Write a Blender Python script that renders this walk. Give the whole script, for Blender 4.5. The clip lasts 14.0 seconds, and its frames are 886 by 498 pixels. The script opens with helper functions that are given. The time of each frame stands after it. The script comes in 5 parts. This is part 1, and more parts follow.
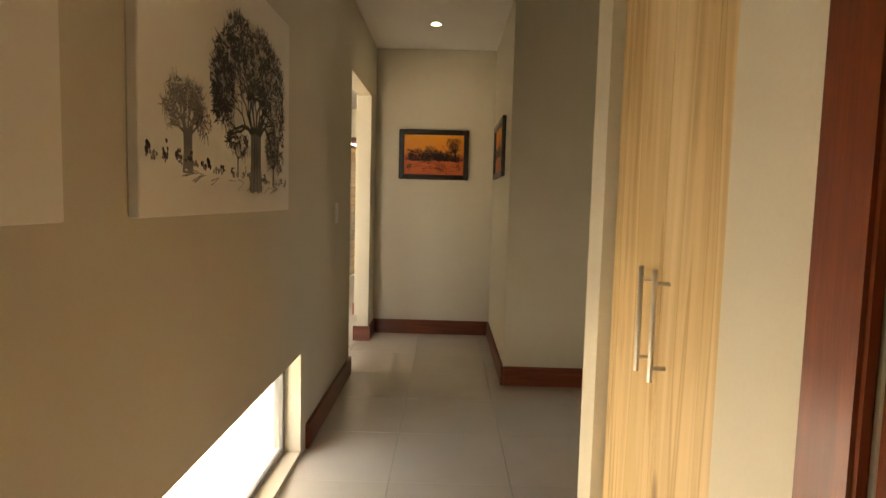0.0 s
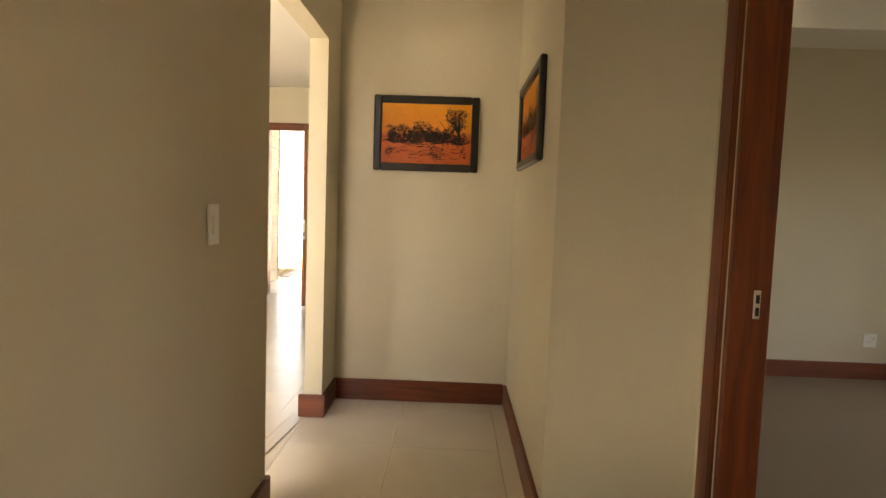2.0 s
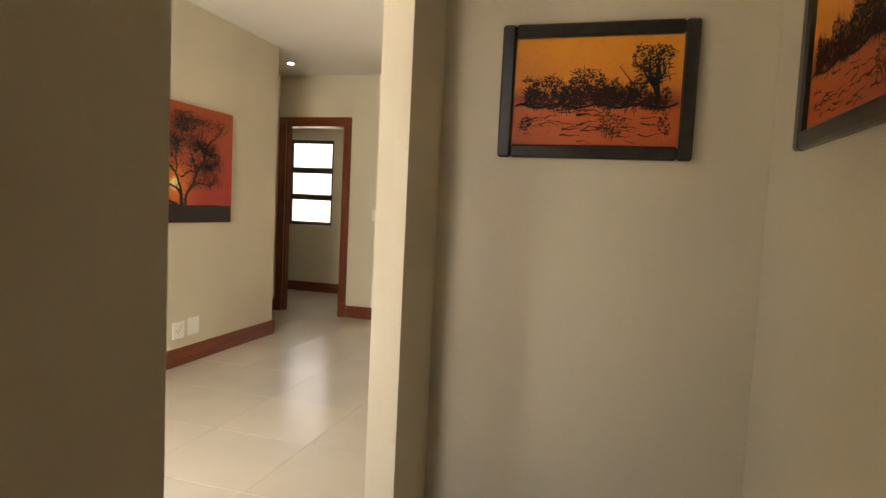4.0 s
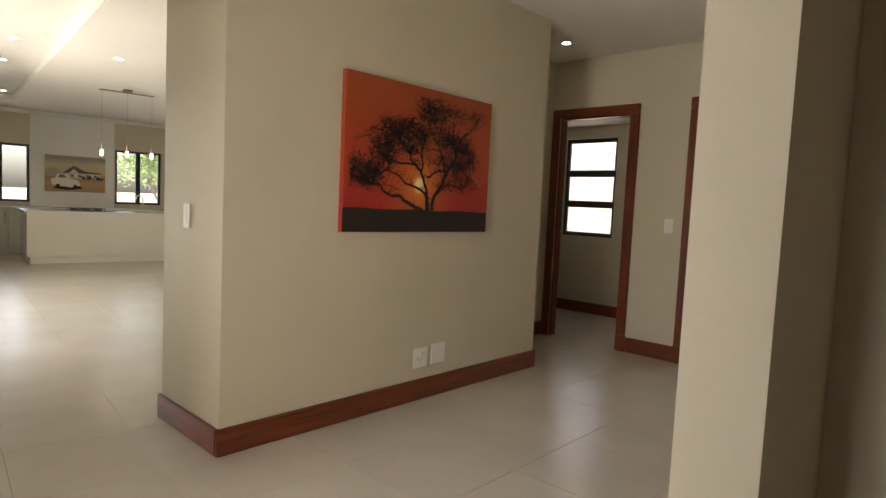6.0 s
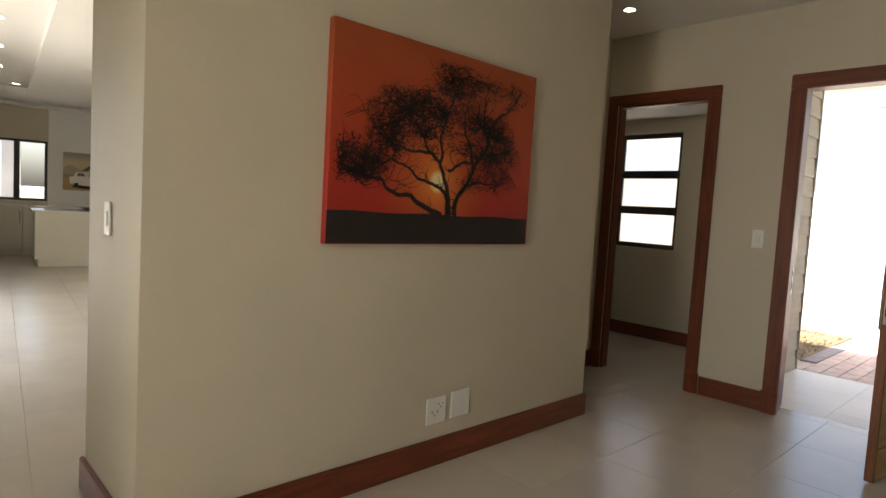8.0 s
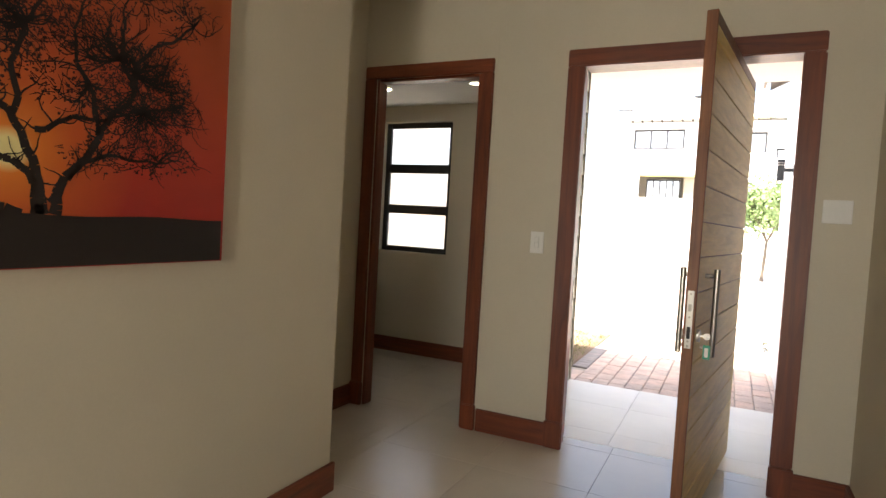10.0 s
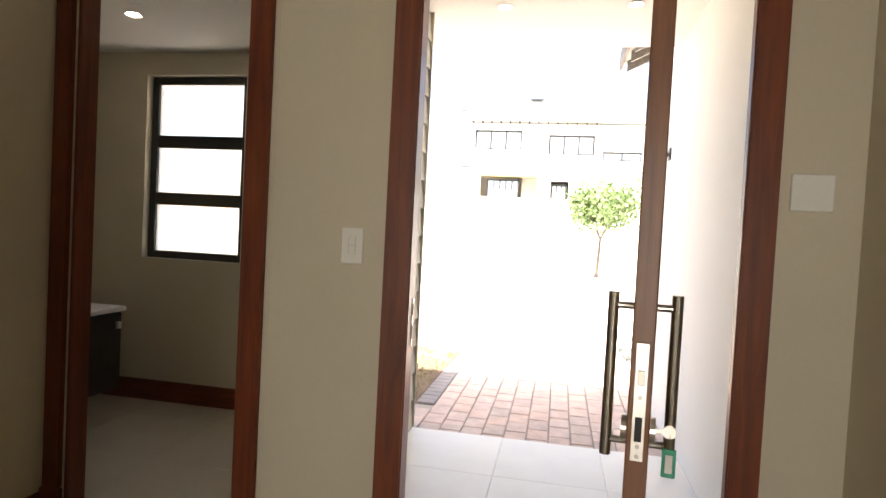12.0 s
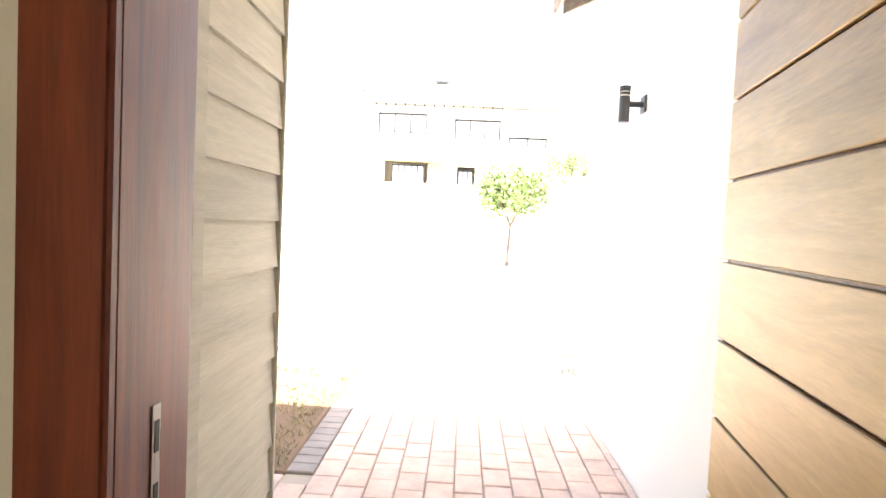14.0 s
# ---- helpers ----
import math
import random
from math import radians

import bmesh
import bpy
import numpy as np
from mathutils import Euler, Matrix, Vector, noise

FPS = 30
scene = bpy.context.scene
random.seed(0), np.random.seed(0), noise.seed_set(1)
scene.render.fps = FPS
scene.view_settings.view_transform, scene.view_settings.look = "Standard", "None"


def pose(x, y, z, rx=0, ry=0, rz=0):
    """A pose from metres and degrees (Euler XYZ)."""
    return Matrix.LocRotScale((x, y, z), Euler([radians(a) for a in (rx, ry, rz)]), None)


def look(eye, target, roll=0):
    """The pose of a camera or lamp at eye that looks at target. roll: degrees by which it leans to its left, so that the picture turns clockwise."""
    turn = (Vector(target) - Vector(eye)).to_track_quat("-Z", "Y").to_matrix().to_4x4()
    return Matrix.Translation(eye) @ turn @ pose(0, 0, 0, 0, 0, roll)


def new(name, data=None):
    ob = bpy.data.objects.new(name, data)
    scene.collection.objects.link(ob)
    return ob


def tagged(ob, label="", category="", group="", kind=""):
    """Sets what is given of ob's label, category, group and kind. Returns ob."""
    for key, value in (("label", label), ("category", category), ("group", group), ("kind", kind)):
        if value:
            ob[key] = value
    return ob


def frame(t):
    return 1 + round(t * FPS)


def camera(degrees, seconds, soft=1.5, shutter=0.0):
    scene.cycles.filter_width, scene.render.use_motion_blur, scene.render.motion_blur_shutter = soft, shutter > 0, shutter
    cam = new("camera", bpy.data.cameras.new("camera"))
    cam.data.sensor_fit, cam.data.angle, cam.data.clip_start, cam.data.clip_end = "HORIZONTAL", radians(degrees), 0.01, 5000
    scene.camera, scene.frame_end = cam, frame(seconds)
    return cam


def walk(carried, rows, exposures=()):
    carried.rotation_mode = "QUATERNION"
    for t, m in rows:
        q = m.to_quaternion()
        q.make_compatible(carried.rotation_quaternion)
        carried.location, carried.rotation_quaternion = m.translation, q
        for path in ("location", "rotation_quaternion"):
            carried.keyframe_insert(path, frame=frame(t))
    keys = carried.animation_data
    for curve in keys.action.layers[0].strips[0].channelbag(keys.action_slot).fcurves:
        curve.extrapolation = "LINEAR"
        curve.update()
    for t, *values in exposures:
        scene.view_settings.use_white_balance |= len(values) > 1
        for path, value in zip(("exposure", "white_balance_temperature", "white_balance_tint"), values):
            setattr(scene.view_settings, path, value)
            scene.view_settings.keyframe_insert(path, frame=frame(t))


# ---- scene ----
cam = camera(73.9, 14.0)
PATH = [
    (0, (0.242, -0.022, 1.328), (0.228, 1.971, 1.164), 1.5),
    (0.5, (0.263, 0.428, 1.33), (0.253, 2.421, 1.167), 1.7),
    (1, (0.265, 0.941, 1.325), (0.245, 2.935, 1.163), 1.8),
    (1.5, (0.285, 1.413, 1.315), (0.259, 3.407, 1.159), 1.9),
    (2, (0.283, 1.913, 1.317), (0.251, 3.907, 1.167), 2.0),
    (2.2, (0.291, 2.091, 1.325), (0.247, 4.084, 1.174), 2.1),
    (4.3, (0.134, 3.785, 1.327), (-0.534, 5.666, 1.191), 2.7),
    (4.5, (0.094, 3.926, 1.337), (-0.653, 5.776, 1.197), 2.6),
    (5, (-0.003, 4.222, 1.311), (-0.981, 5.961, 1.17), 2.6),
    (5.5, (-0.13, 4.439, 1.308), (-1.33, 6.032, 1.16), 2.7),
    (6, (-0.294, 4.63, 1.296), (-1.66, 6.084, 1.149), 2.7),
    (6.5, (-0.439, 4.807, 1.29), (-1.918, 6.145, 1.139), 2.9),
    (7, (-0.629, 4.987, 1.293), (-2.158, 6.268, 1.139), 3.1),
    (7.2, (-0.694, 5.053, 1.293), (-2.224, 6.333, 1.143), 3.2),
    (9.3, (-1.238, 6.031, 1.293), (-2.362, 7.682, 1.179), 3.5),
    (9.5, (-1.289, 6.141, 1.291), (-2.35, 7.833, 1.183), 3.5),
    (10, (-1.399, 6.431, 1.3), (-2.274, 8.226, 1.207), 3.3),
    (10.5, (-1.467, 6.739, 1.292), (-2.191, 8.602, 1.21), 3.2),
    (11, (-1.562, 7.096, 1.288), (-2.156, 9.004, 1.213), 3.1),
    (11.5, (-1.636, 7.431, 1.288), (-2.111, 9.373, 1.221), 3.0),
    (12, (-1.708, 7.817, 1.281), (-2.094, 9.779, 1.217), 3.0),
    (12.5, (-1.762, 8.151, 1.282), (-2.038, 10.131, 1.217), 2.9),
    (13, (-1.814, 8.52, 1.269), (-1.999, 10.51, 1.201), 2.6),
    (13.5, (-1.857, 8.848, 1.27), (-1.983, 10.842, 1.191), 2.6),
    (14, (-1.862, 9.244, 1.260), (-1.929, 11.241, 1.170), 2.6),
]
EXPOSURES = [
    (0.0, 2.9, 8450, 10), (2.0, 3.4, 8800, 10), (5.0, 2.6, 7100, 10), (7.0, 1.9, 6900, 10),
    (9.5, 2.15, 6700, 10), (11.0, 2.6, 6900, 10), (12.0, 2.4, 6850, 10), (13.0, 2.2, 6900, 10), (14.0, 2.75, 7000, 10),
]
walk(cam, [(t, look(eye, target, roll)) for t, eye, target, roll in PATH], EXPOSURES)

# -- world, sun, exposure --
SUN_FROM = Vector((-0.22, -0.97, 3.1)).normalized()
world = bpy.data.worlds.new("world")
scene.world = world
world.use_nodes = True
wn = world.node_tree
sky = wn.nodes.new("ShaderNodeTexSky")
sky.sky_type = "NISHITA"
sky.sun_disc = False
sky.sun_elevation = math.asin(SUN_FROM.z)
sky.sun_rotation = math.atan2(SUN_FROM.x, SUN_FROM.y)
sky.air_density, sky.dust_density = 0.9, 4.0
wn.links.new(sky.outputs["Color"], wn.nodes["Background"].inputs["Color"])
wn.nodes["Background"].inputs["Strength"].default_value = 0.15


def lamp(name, kind, energy, m, color=(1, 1, 1)):
    d = bpy.data.lights.new(name, kind)
    d.energy, d.color = energy, color
    ob = new(name, d)
    ob.matrix_world = m
    return ob


sun = lamp("sun", "SUN", 5.0, look(SUN_FROM * 50, (0, 0, 0)), (1, 0.95, 0.87))
sun.data.angle = radians(0.6)

# The kitchen wing stands slightly askew to the passage.
ASKEW = pose(-0.69, 5.083, 0) @ pose(0, 0, 0, 0, 0, -6.0) @ pose(0.69, -5.083, 0)


def window_lamp(name, energy, m, w, h, color=(0.93, 0.96, 1.0)):
    ob = lamp(name, "AREA", energy, m, color)
    ob.data.shape, ob.data.size, ob.data.size_y = "RECTANGLE", w, h
    return ob


# Hall daylight from an assumed, unseen glazed door; spread narrowed to aim it.
hall_light = window_lamp("daylight_glazing", 4.6, ASKEW @ look((-1.8, 4.10, 1.2), (-2.3, 9, 1.0)), 0.8, 2.1, (1, 0.97, 0.92))
hall_light.data.spread = radians(105)
window_lamp("daylight_living", 18.5, ASKEW @ look((-7.5, 4.10, 1.2), (-7.5, 9, 1.0)), 4.0, 2.1, (1, 0.97, 0.92))
window_lamp("daylight_low_window", 1.8, look((-0.8, 1.5, 0.32), (2, 1.5, 0.2)), 2.5, 0.5, (1, 0.97, 0.92))
window_lamp("daylight_bedroom", 1.5, look((4.75, 4.6, 1.1), (1, 4.6, 0.6)), 1.6, 1.3, (1.0, 0.94, 0.84))

# -- materials --


class G:
    """A small wrapper to write node materials."""

    def __init__(self, name):
        self.m = bpy.data.materials.new(name)
        self.m.use_nodes = True
        self.t = self.m.node_tree
        self.b = self.t.nodes["Principled BSDF"]
        self.out = self.t.nodes["Material Output"]
        self.co = self.add("ShaderNodeTexCoord").outputs["Object"]

    def add(self, kind, operation="", blend_type="", data_type=""):
        n = self.t.nodes.new(kind)
        if data_type:
            n.data_type = data_type
        if operation:
            n.operation = operation
        if blend_type:
            n.blend_type = blend_type
        return n

    def link(self, a, b):
        self.t.links.new(a, b)

    def set(self, **kw):
        for k, v in kw.items():
            self.b.inputs[k.replace("_", " ")].default_value = v
        return self

    def noise(self, scale, detail=4, rough=0.6, stretch=(1, 1, 1), rot=(0, 0, 0), dist=0.0, world=True):
        mp = self.add("ShaderNodeMapping")
        mp.inputs["Scale"].default_value = stretch
        mp.inputs["Rotation"].default_value = rot
        if world:
            geo = self.add("ShaderNodeNewGeometry")
            self.link(geo.outputs["Position"], mp.inputs["Vector"])
        else:
            self.link(self.co, mp.inputs["Vector"])
        n = self.add("ShaderNodeTexNoise")
        n.inputs["Scale"].default_value, n.inputs["Detail"].default_value = scale, detail
        n.inputs["Roughness"].default_value, n.inputs["Distortion"].default_value = rough, dist
        self.link(mp.outputs["Vector"], n.inputs["Vector"])
        return n.outputs["Fac"]

    def ramp(self, fac, *stops):
        r = self.add("ShaderNodeValToRGB")
        els = r.color_ramp.elements
        while len(els) < len(stops):
            els.new(0.5)
        for e, (p, c) in zip(els, stops):
            e.position, e.color = p, (*c, 1) if len(c) == 3 else c
        self.link(fac, r.inputs["Fac"])
        return r.outputs["Color"]

    def mix(self, kind, fac, a, b):
        n = self.add("ShaderNodeMix", data_type="RGBA", blend_type=kind)
        for s, v in ((n.inputs[0], fac), (n.inputs[6], a), (n.inputs[7], b)):
            if isinstance(v, (int, float)):
                s.default_value = v
            elif isinstance(v, tuple):
                s.default_value = (*v, 1)
            else:
                self.link(v, s)
        return n.outputs[2]

    def bump(self, fac, strength, distance=0.01):
        n = self.add("ShaderNodeBump")
        n.inputs["Strength"].default_value, n.inputs["Distance"].default_value = strength, distance
        self.link(fac, n.inputs["Height"])
        self.link(n.outputs["Normal"], self.b.inputs["Normal"])

    def color(self, c):
        self.link(c, self.b.inputs["Base Color"])

    def rough(self, fac, lo, hi):
        n = self.add("ShaderNodeMapRange")
        n.inputs["To Min"].default_value, n.inputs["To Max"].default_value = lo, hi
        self.link(fac, n.inputs["Value"])
        self.link(n.outputs["Result"], self.b.inputs["Roughness"])


def scaled(c, k):
    return tuple(min(1, v * k) for v in c)


def paint(name, c, rough=0.6, vary=0.06, bump=0.08, grain=90, spec=0.4):
    g = G(name)
    big, fine = g.noise(1.1, 3), g.noise(grain, 3)
    g.color(g.mix("MULTIPLY", 0.6, g.ramp(big, (0.25, scaled(c, 1 - vary)), (0.75, scaled(c, 1 + vary))), g.ramp(fine, (0.2, (0.93,) * 3), (0.8, (1, 1, 1)))))
    g.rough(big, rough - 0.06, rough + 0.06)
    g.bump(fine, bump, 0.004)
    g.b.inputs["Specular IOR Level"].default_value = spec
    return g.m


def wood(name, dark, light, stretch, scale=3.0, rough=0.38, coat=0.0, knots=0.0, bump=0.12):
    g = G(name)
    info = g.add("ShaderNodeObjectInfo")
    a = g.noise(scale, 6, 0.62, stretch, dist=0.8)
    b = g.noise(scale * 9, 3, 0.6, stretch)
    c = g.ramp(a, (0.28, dark), (0.5, scaled(tuple((x + y) / 2 for x, y in zip(dark, light)), 1.0)), (0.72, light))
    c = g.mix("MULTIPLY", 0.55, c, g.ramp(b, (0.3, (0.72,) * 3), (0.65, (1, 1, 1))))
    if knots:
        k = g.noise(1.7, 2, 0.4, tuple(0.35 + 0.65 * s / max(stretch) for s in stretch))
        c = g.mix("MULTIPLY", knots, c, g.ramp(k, (0.30, (0.45, 0.36, 0.28)), (0.40, (1, 1, 1))))
    var = g.ramp(info.outputs["Random"], (0.0, (0.86,) * 3), (1.0, (1.06,) * 3))
    g.color(g.mix("MULTIPLY", 1.0, c, var))
    g.rough(b, rough - 0.08, rough + 0.1)
    g.bump(b, bump, 0.003)
    g.b.inputs["Coat Weight"].default_value = coat
    g.b.inputs["Coat Roughness"].default_value = 0.2
    return g.m


def metal(name, c, rough, grain=None):
    g = G(name)
    g.set(Metallic=1.0)
    n = g.noise(40, 3, 0.6, grain or (1, 1, 1))
    g.color(g.ramp(n, (0.2, scaled(c, 0.85)), (0.8, c)))
    g.rough(n, rough * 0.8, rough * 1.3)
    return g.m


WALL = paint("wall_paint", (0.585, 0.528, 0.410), 0.55)
WALL_WHITE = paint("white_plaster", (0.80, 0.79, 0.76), 0.75, 0.03, 0.2)
CEIL = paint("ceiling_paint", (0.78, 0.76, 0.72), 0.7, 0.03, 0.04)
PLASTIC = paint("white_plastic", (0.78, 0.77, 0.73), 0.35, 0.02, 0.0)
PLASTIC_DIM = paint("grey_plastic", (0.55, 0.54, 0.51), 0.4, 0.02, 0.0)
BLACK = paint("black_slot", (0.02, 0.02, 0.02), 0.6, 0.02, 0.0)
RED_X = wood("red_wood_x", (0.095, 0.017, 0.005), (0.25, 0.055, 0.015), (0.8, 12, 12), 2.2, 0.40, 0.15)
RED_Y = wood("red_wood_y", (0.095, 0.017, 0.005), (0.25, 0.055, 0.015), (12, 0.8, 12), 2.2, 0.40, 0.15)
RED_Z = wood("red_wood_z", (0.095, 0.017, 0.005), (0.25, 0.055, 0.015), (12, 12, 0.8), 2.2, 0.40, 0.15)
PLANK = wood("door_plank_wood", (0.57, 0.37, 0.095), (0.84, 0.60, 0.20), (9, 0.7, 12), 2.0, 0.38, 0.0, 0.3)
STILE = wood("door_stile_wood", (0.13, 0.042, 0.014), (0.27, 0.10, 0.034), (12, 12, 0.8), 2.2, 0.42, 0.08)
SIDING = wood("siding_board", (0.44, 0.41, 0.32), (0.58, 0.545, 0.44), (8, 0.8, 14), 2.0, 0.7, 0.0, 0.0, 0.5)
STEEL = metal("brushed_steel", (0.62, 0.58, 0.52), 0.3, (8, 8, 0.4))
DARKSTEEL = metal("dark_brushed_steel", (0.36, 0.33, 0.29), 0.28, (8, 8, 0.4))
BRONZE = paint("bronze_aluminium", (0.035, 0.033, 0.032), 0.4, 0.1, 0.0)
GREYALU = paint("grey_aluminium", (0.20, 0.19, 0.175), 0.42, 0.1, 0.0)
LAMPBLACK = paint("lamp_grey_metal", (0.07, 0.075, 0.085), 0.45, 0.1, 0.02)
BLACKFRAME = wood("black_picture_frame", (0.012, 0.009, 0.008), (0.035, 0.028, 0.024), (6, 6, 6), 3, 0.35, 0.2)
CREAM = paint("cream_lacquer", (0.66, 0.62, 0.52), 0.32, 0.02, 0.0)
COUNTER = paint("pale_stone_worktop", (0.70, 0.68, 0.63), 0.22, 0.04, 0.0)
DARKUNIT = wood("dark_vanity_wood", (0.012, 0.009, 0.007), (0.035, 0.025, 0.02), (12, 0.8, 12), 2, 0.35)
INK = paint("painted_dark", (0.018, 0.011, 0.008), 0.6, 0.3, 0.05)
FOLIAGE = paint("painted_foliage", (0.050, 0.013, 0.008), 0.6, 0.4, 0.05)
MAROON = paint("painted_maroon", (0.09, 0.014, 0.014), 0.6, 0.4, 0.05)
PENCIL = paint("ink_wash", (0.15, 0.135, 0.125), 0.8, 0.4, 0.05)
PENCIL_LIGHT = paint("ink_wash_light", (0.34, 0.31, 0.28), 0.8, 0.25, 0.05)
GREENTAG = paint("green_tag", (0.05, 0.36, 0.22), 0.35, 0.05, 0.0)


def oak_laminate(name):
    """Pale oak print: broad boards, wavering dark seams and a few knots."""
    g = G(name)
    broad = g.noise(0.9, 2, 0.5, (9, 9, 0.3), dist=0.5)
    figure = g.noise(1.8, 5, 0.62, (6, 6, 0.7), dist=1.6)
    grain = g.noise(22, 3, 0.6, (9, 9, 0.5))
    col = g.ramp(broad, (0.34, (0.46, 0.29, 0.115)), (0.47, (0.66, 0.47, 0.24)), (0.56, (0.57, 0.39, 0.175)), (0.68, (0.72, 0.54, 0.31)))
    col = g.mix("MULTIPLY", 0.55, col, g.ramp(figure, (0.30, (0.68, 0.58, 0.46)), (0.46, (1, 1, 1))))
    col = g.mix("MULTIPLY", 0.75, col, g.ramp(broad, (0.505, (1, 1, 1)), (0.517, (0.62, 0.50, 0.36)), (0.530, (1, 1, 1))))
    col = g.mix("MULTIPLY", 0.25, col, g.ramp(grain, (0.3, (0.80,) * 3), (0.65, (1, 1, 1))))
    knot = g.noise(3.4, 2, 0.4, (1.6, 1.6, 0.7))
    col = g.mix("MULTIPLY", 0.8, col, g.ramp(knot, (0.235, (0.40, 0.30, 0.20)), (0.275, (1, 1, 1))))
    g.color(col)
    g.rough(grain, 0.36, 0.5)
    g.bump(grain, 0.05, 0.003)
    return g.m


OAK = oak_laminate("light_oak_laminate")


def tile_mat(name, c, rough):
    g = G(name)
    info = g.add("ShaderNodeObjectInfo")
    isl = g.add("ShaderNodeNewGeometry")
    a, d = g.noise(2.3, 3), g.noise(1.7, 2)
    col = g.ramp(a, (0.3, scaled(c, 0.95)), (0.7, scaled(c, 1.04)))
    col = g.mix("MULTIPLY", 1.0, col, g.ramp(info.outputs["Random"], (0, (0.965,) * 3), (1, (1.02,) * 3)))
    col = g.mix("MULTIPLY", 0.7, col, g.ramp(isl.outputs["Random Per Island"], (0, (0.965,) * 3), (1, (1.02,) * 3)))
    g.color(col)
    g.rough(d, rough - 0.02, rough + 0.03)
    return g.m


TILE = tile_mat("porcelain_tile", (0.57, 0.52, 0.44), 0.22)
GROUT = paint("grout", (0.53, 0.48, 0.405), 0.85)
PORCHTILE = tile_mat("porch_tile", (0.84, 0.80, 0.73), 0.4)
CARPET = paint("bedroom_floor", (0.24, 0.185, 0.135), 0.5, 0.1, 0.2)


def paver_mat(name, c):
    g = G(name)
    info = g.add("ShaderNodeObjectInfo")
    geo = g.add("ShaderNodeNewGeometry")
    a, b = g.noise(9, 5, 0.7), g.noise(160, 4, 0.7)
    col = g.ramp(a, (0.3, scaled(c, 0.8)), (0.7, scaled(c, 1.15)))
    col = g.mix("MULTIPLY", 0.6, col, g.ramp(b, (0.3, (0.75,) * 3), (0.7, (1, 1, 1))))
    for r in (info.outputs["Random"], geo.outputs["Random Per Island"]):
        col = g.mix("MULTIPLY", 0.8, col, g.ramp(r, (0, (0.8, 0.78, 0.76)), (0.5, (0.98, 0.95, 0.93)), (1, (1.0, 0.9, 0.84))))
    g.color(col)
    g.set(Roughness=0.85)
    g.bump(b, 0.4, 0.004)
    return g.m


PAVER = paver_mat("clay_paver", (0.72, 0.62, 0.56))
PAVER_GREY = paver_mat("grey_paver", (0.31, 0.31, 0.315))
SAND = paint("joint_sand", (0.42, 0.37, 0.31), 0.95, 0.2, 0.5)
CONCRETE = paint("pale_ground", (0.52, 0.49, 0.44), 0.9, 0.12, 0.4)
SOIL = paint("soil", (0.19, 0.13, 0.085), 0.95, 0.3, 0.8, 60)
ROOF = paint("roof_screed", (0.35, 0.34, 0.33), 0.85, 0.1, 0.2)
TIMBER = wood("eave_timber", (0.10, 0.085, 0.07), (0.20, 0.17, 0.14), (10, 0.8, 10), 2, 0.7)
BARK = paint("bark", (0.15, 0.12, 0.09), 0.9, 0.3, 0.6, 40)
# Pale base colour paints in the sky that the far panes reflect.
FARPANE = paint("far_glass_painted_sky", (0.62, 0.66, 0.70), 0.15, 0.1, 0.0)
OCHRE = paint("ochre_plaster", (0.55, 0.44, 0.16), 0.85, 0.06, 0.2)
TAUPE = paint("taupe_plaster", (0.42, 0.36, 0.27), 0.85, 0.06, 0.2)


def leaf_mat(name, c):
    g = G(name)
    geo = g.add("ShaderNodeNewGeometry")
    g.color(g.ramp(geo.outputs["Random Per Island"], (0, scaled(c, 0.6)), (1, scaled(c, 1.5))))
    g.set(Roughness=0.6, Subsurface_Weight=0.0)
    return g.m


LEAF = leaf_mat("leaf_green", (0.20, 0.28, 0.11))
GRASS = leaf_mat("dry_grass", (0.20, 0.19, 0.07))


def glass(name, tint=(1, 1, 1)):
    g = G(name)
    tr, gl, mx = g.add("ShaderNodeBsdfTransparent"), g.add("ShaderNodeBsdfGlossy"), g.add("ShaderNodeMixShader")
    lw = g.add("ShaderNodeLayerWeight")
    fr = g.add("ShaderNodeMath", operation="POWER")
    g.link(lw.outputs["Facing"], fr.inputs[0])
    fr.inputs[1].default_value = 4.0
    tr.inputs["Color"].default_value = (*tint, 1)
    gl.inputs["Roughness"].default_value = 0.02
    g.link(fr.outputs[0], mx.inputs["Fac"])
    g.link(tr.outputs["BSDF"], mx.inputs[1])
    g.link(gl.outputs["BSDF"], mx.inputs[2])
    g.link(mx.outputs["Shader"], g.out.inputs["Surface"])
    return g.m


GLASS = glass("window_glass", (0.97, 0.98, 0.98))


def frosted(name):
    g = G(name)
    a, b, mx = g.add("ShaderNodeBsdfTranslucent"), g.add("ShaderNodeBsdfRefraction"), g.add("ShaderNodeMixShader")
    a.inputs["Color"].default_value = (0.95, 0.95, 0.93, 1)
    b.inputs["Roughness"].default_value, b.inputs["IOR"].default_value = 0.35, 1.03
    mx.inputs["Fac"].default_value = 0.6
    g.link(a.outputs["BSDF"], mx.inputs[1])
    g.link(b.outputs["BSDF"], mx.inputs[2])
    g.link(mx.outputs["Shader"], g.out.inputs["Surface"])
    return g.m


FROST = frosted("frosted_glass")


def glow(name, c, strength):
    g = G(name)
    g.set(Base_Color=(*c, 1), Emission_Color=(*c, 1), Emission_Strength=strength)
    return g.m


BULB = glow("downlight_bulb", (1, 0.9, 0.72), 9)
BULB_PENDANT = glow("pendant_bulb", (1, 0.9, 0.75), 6)


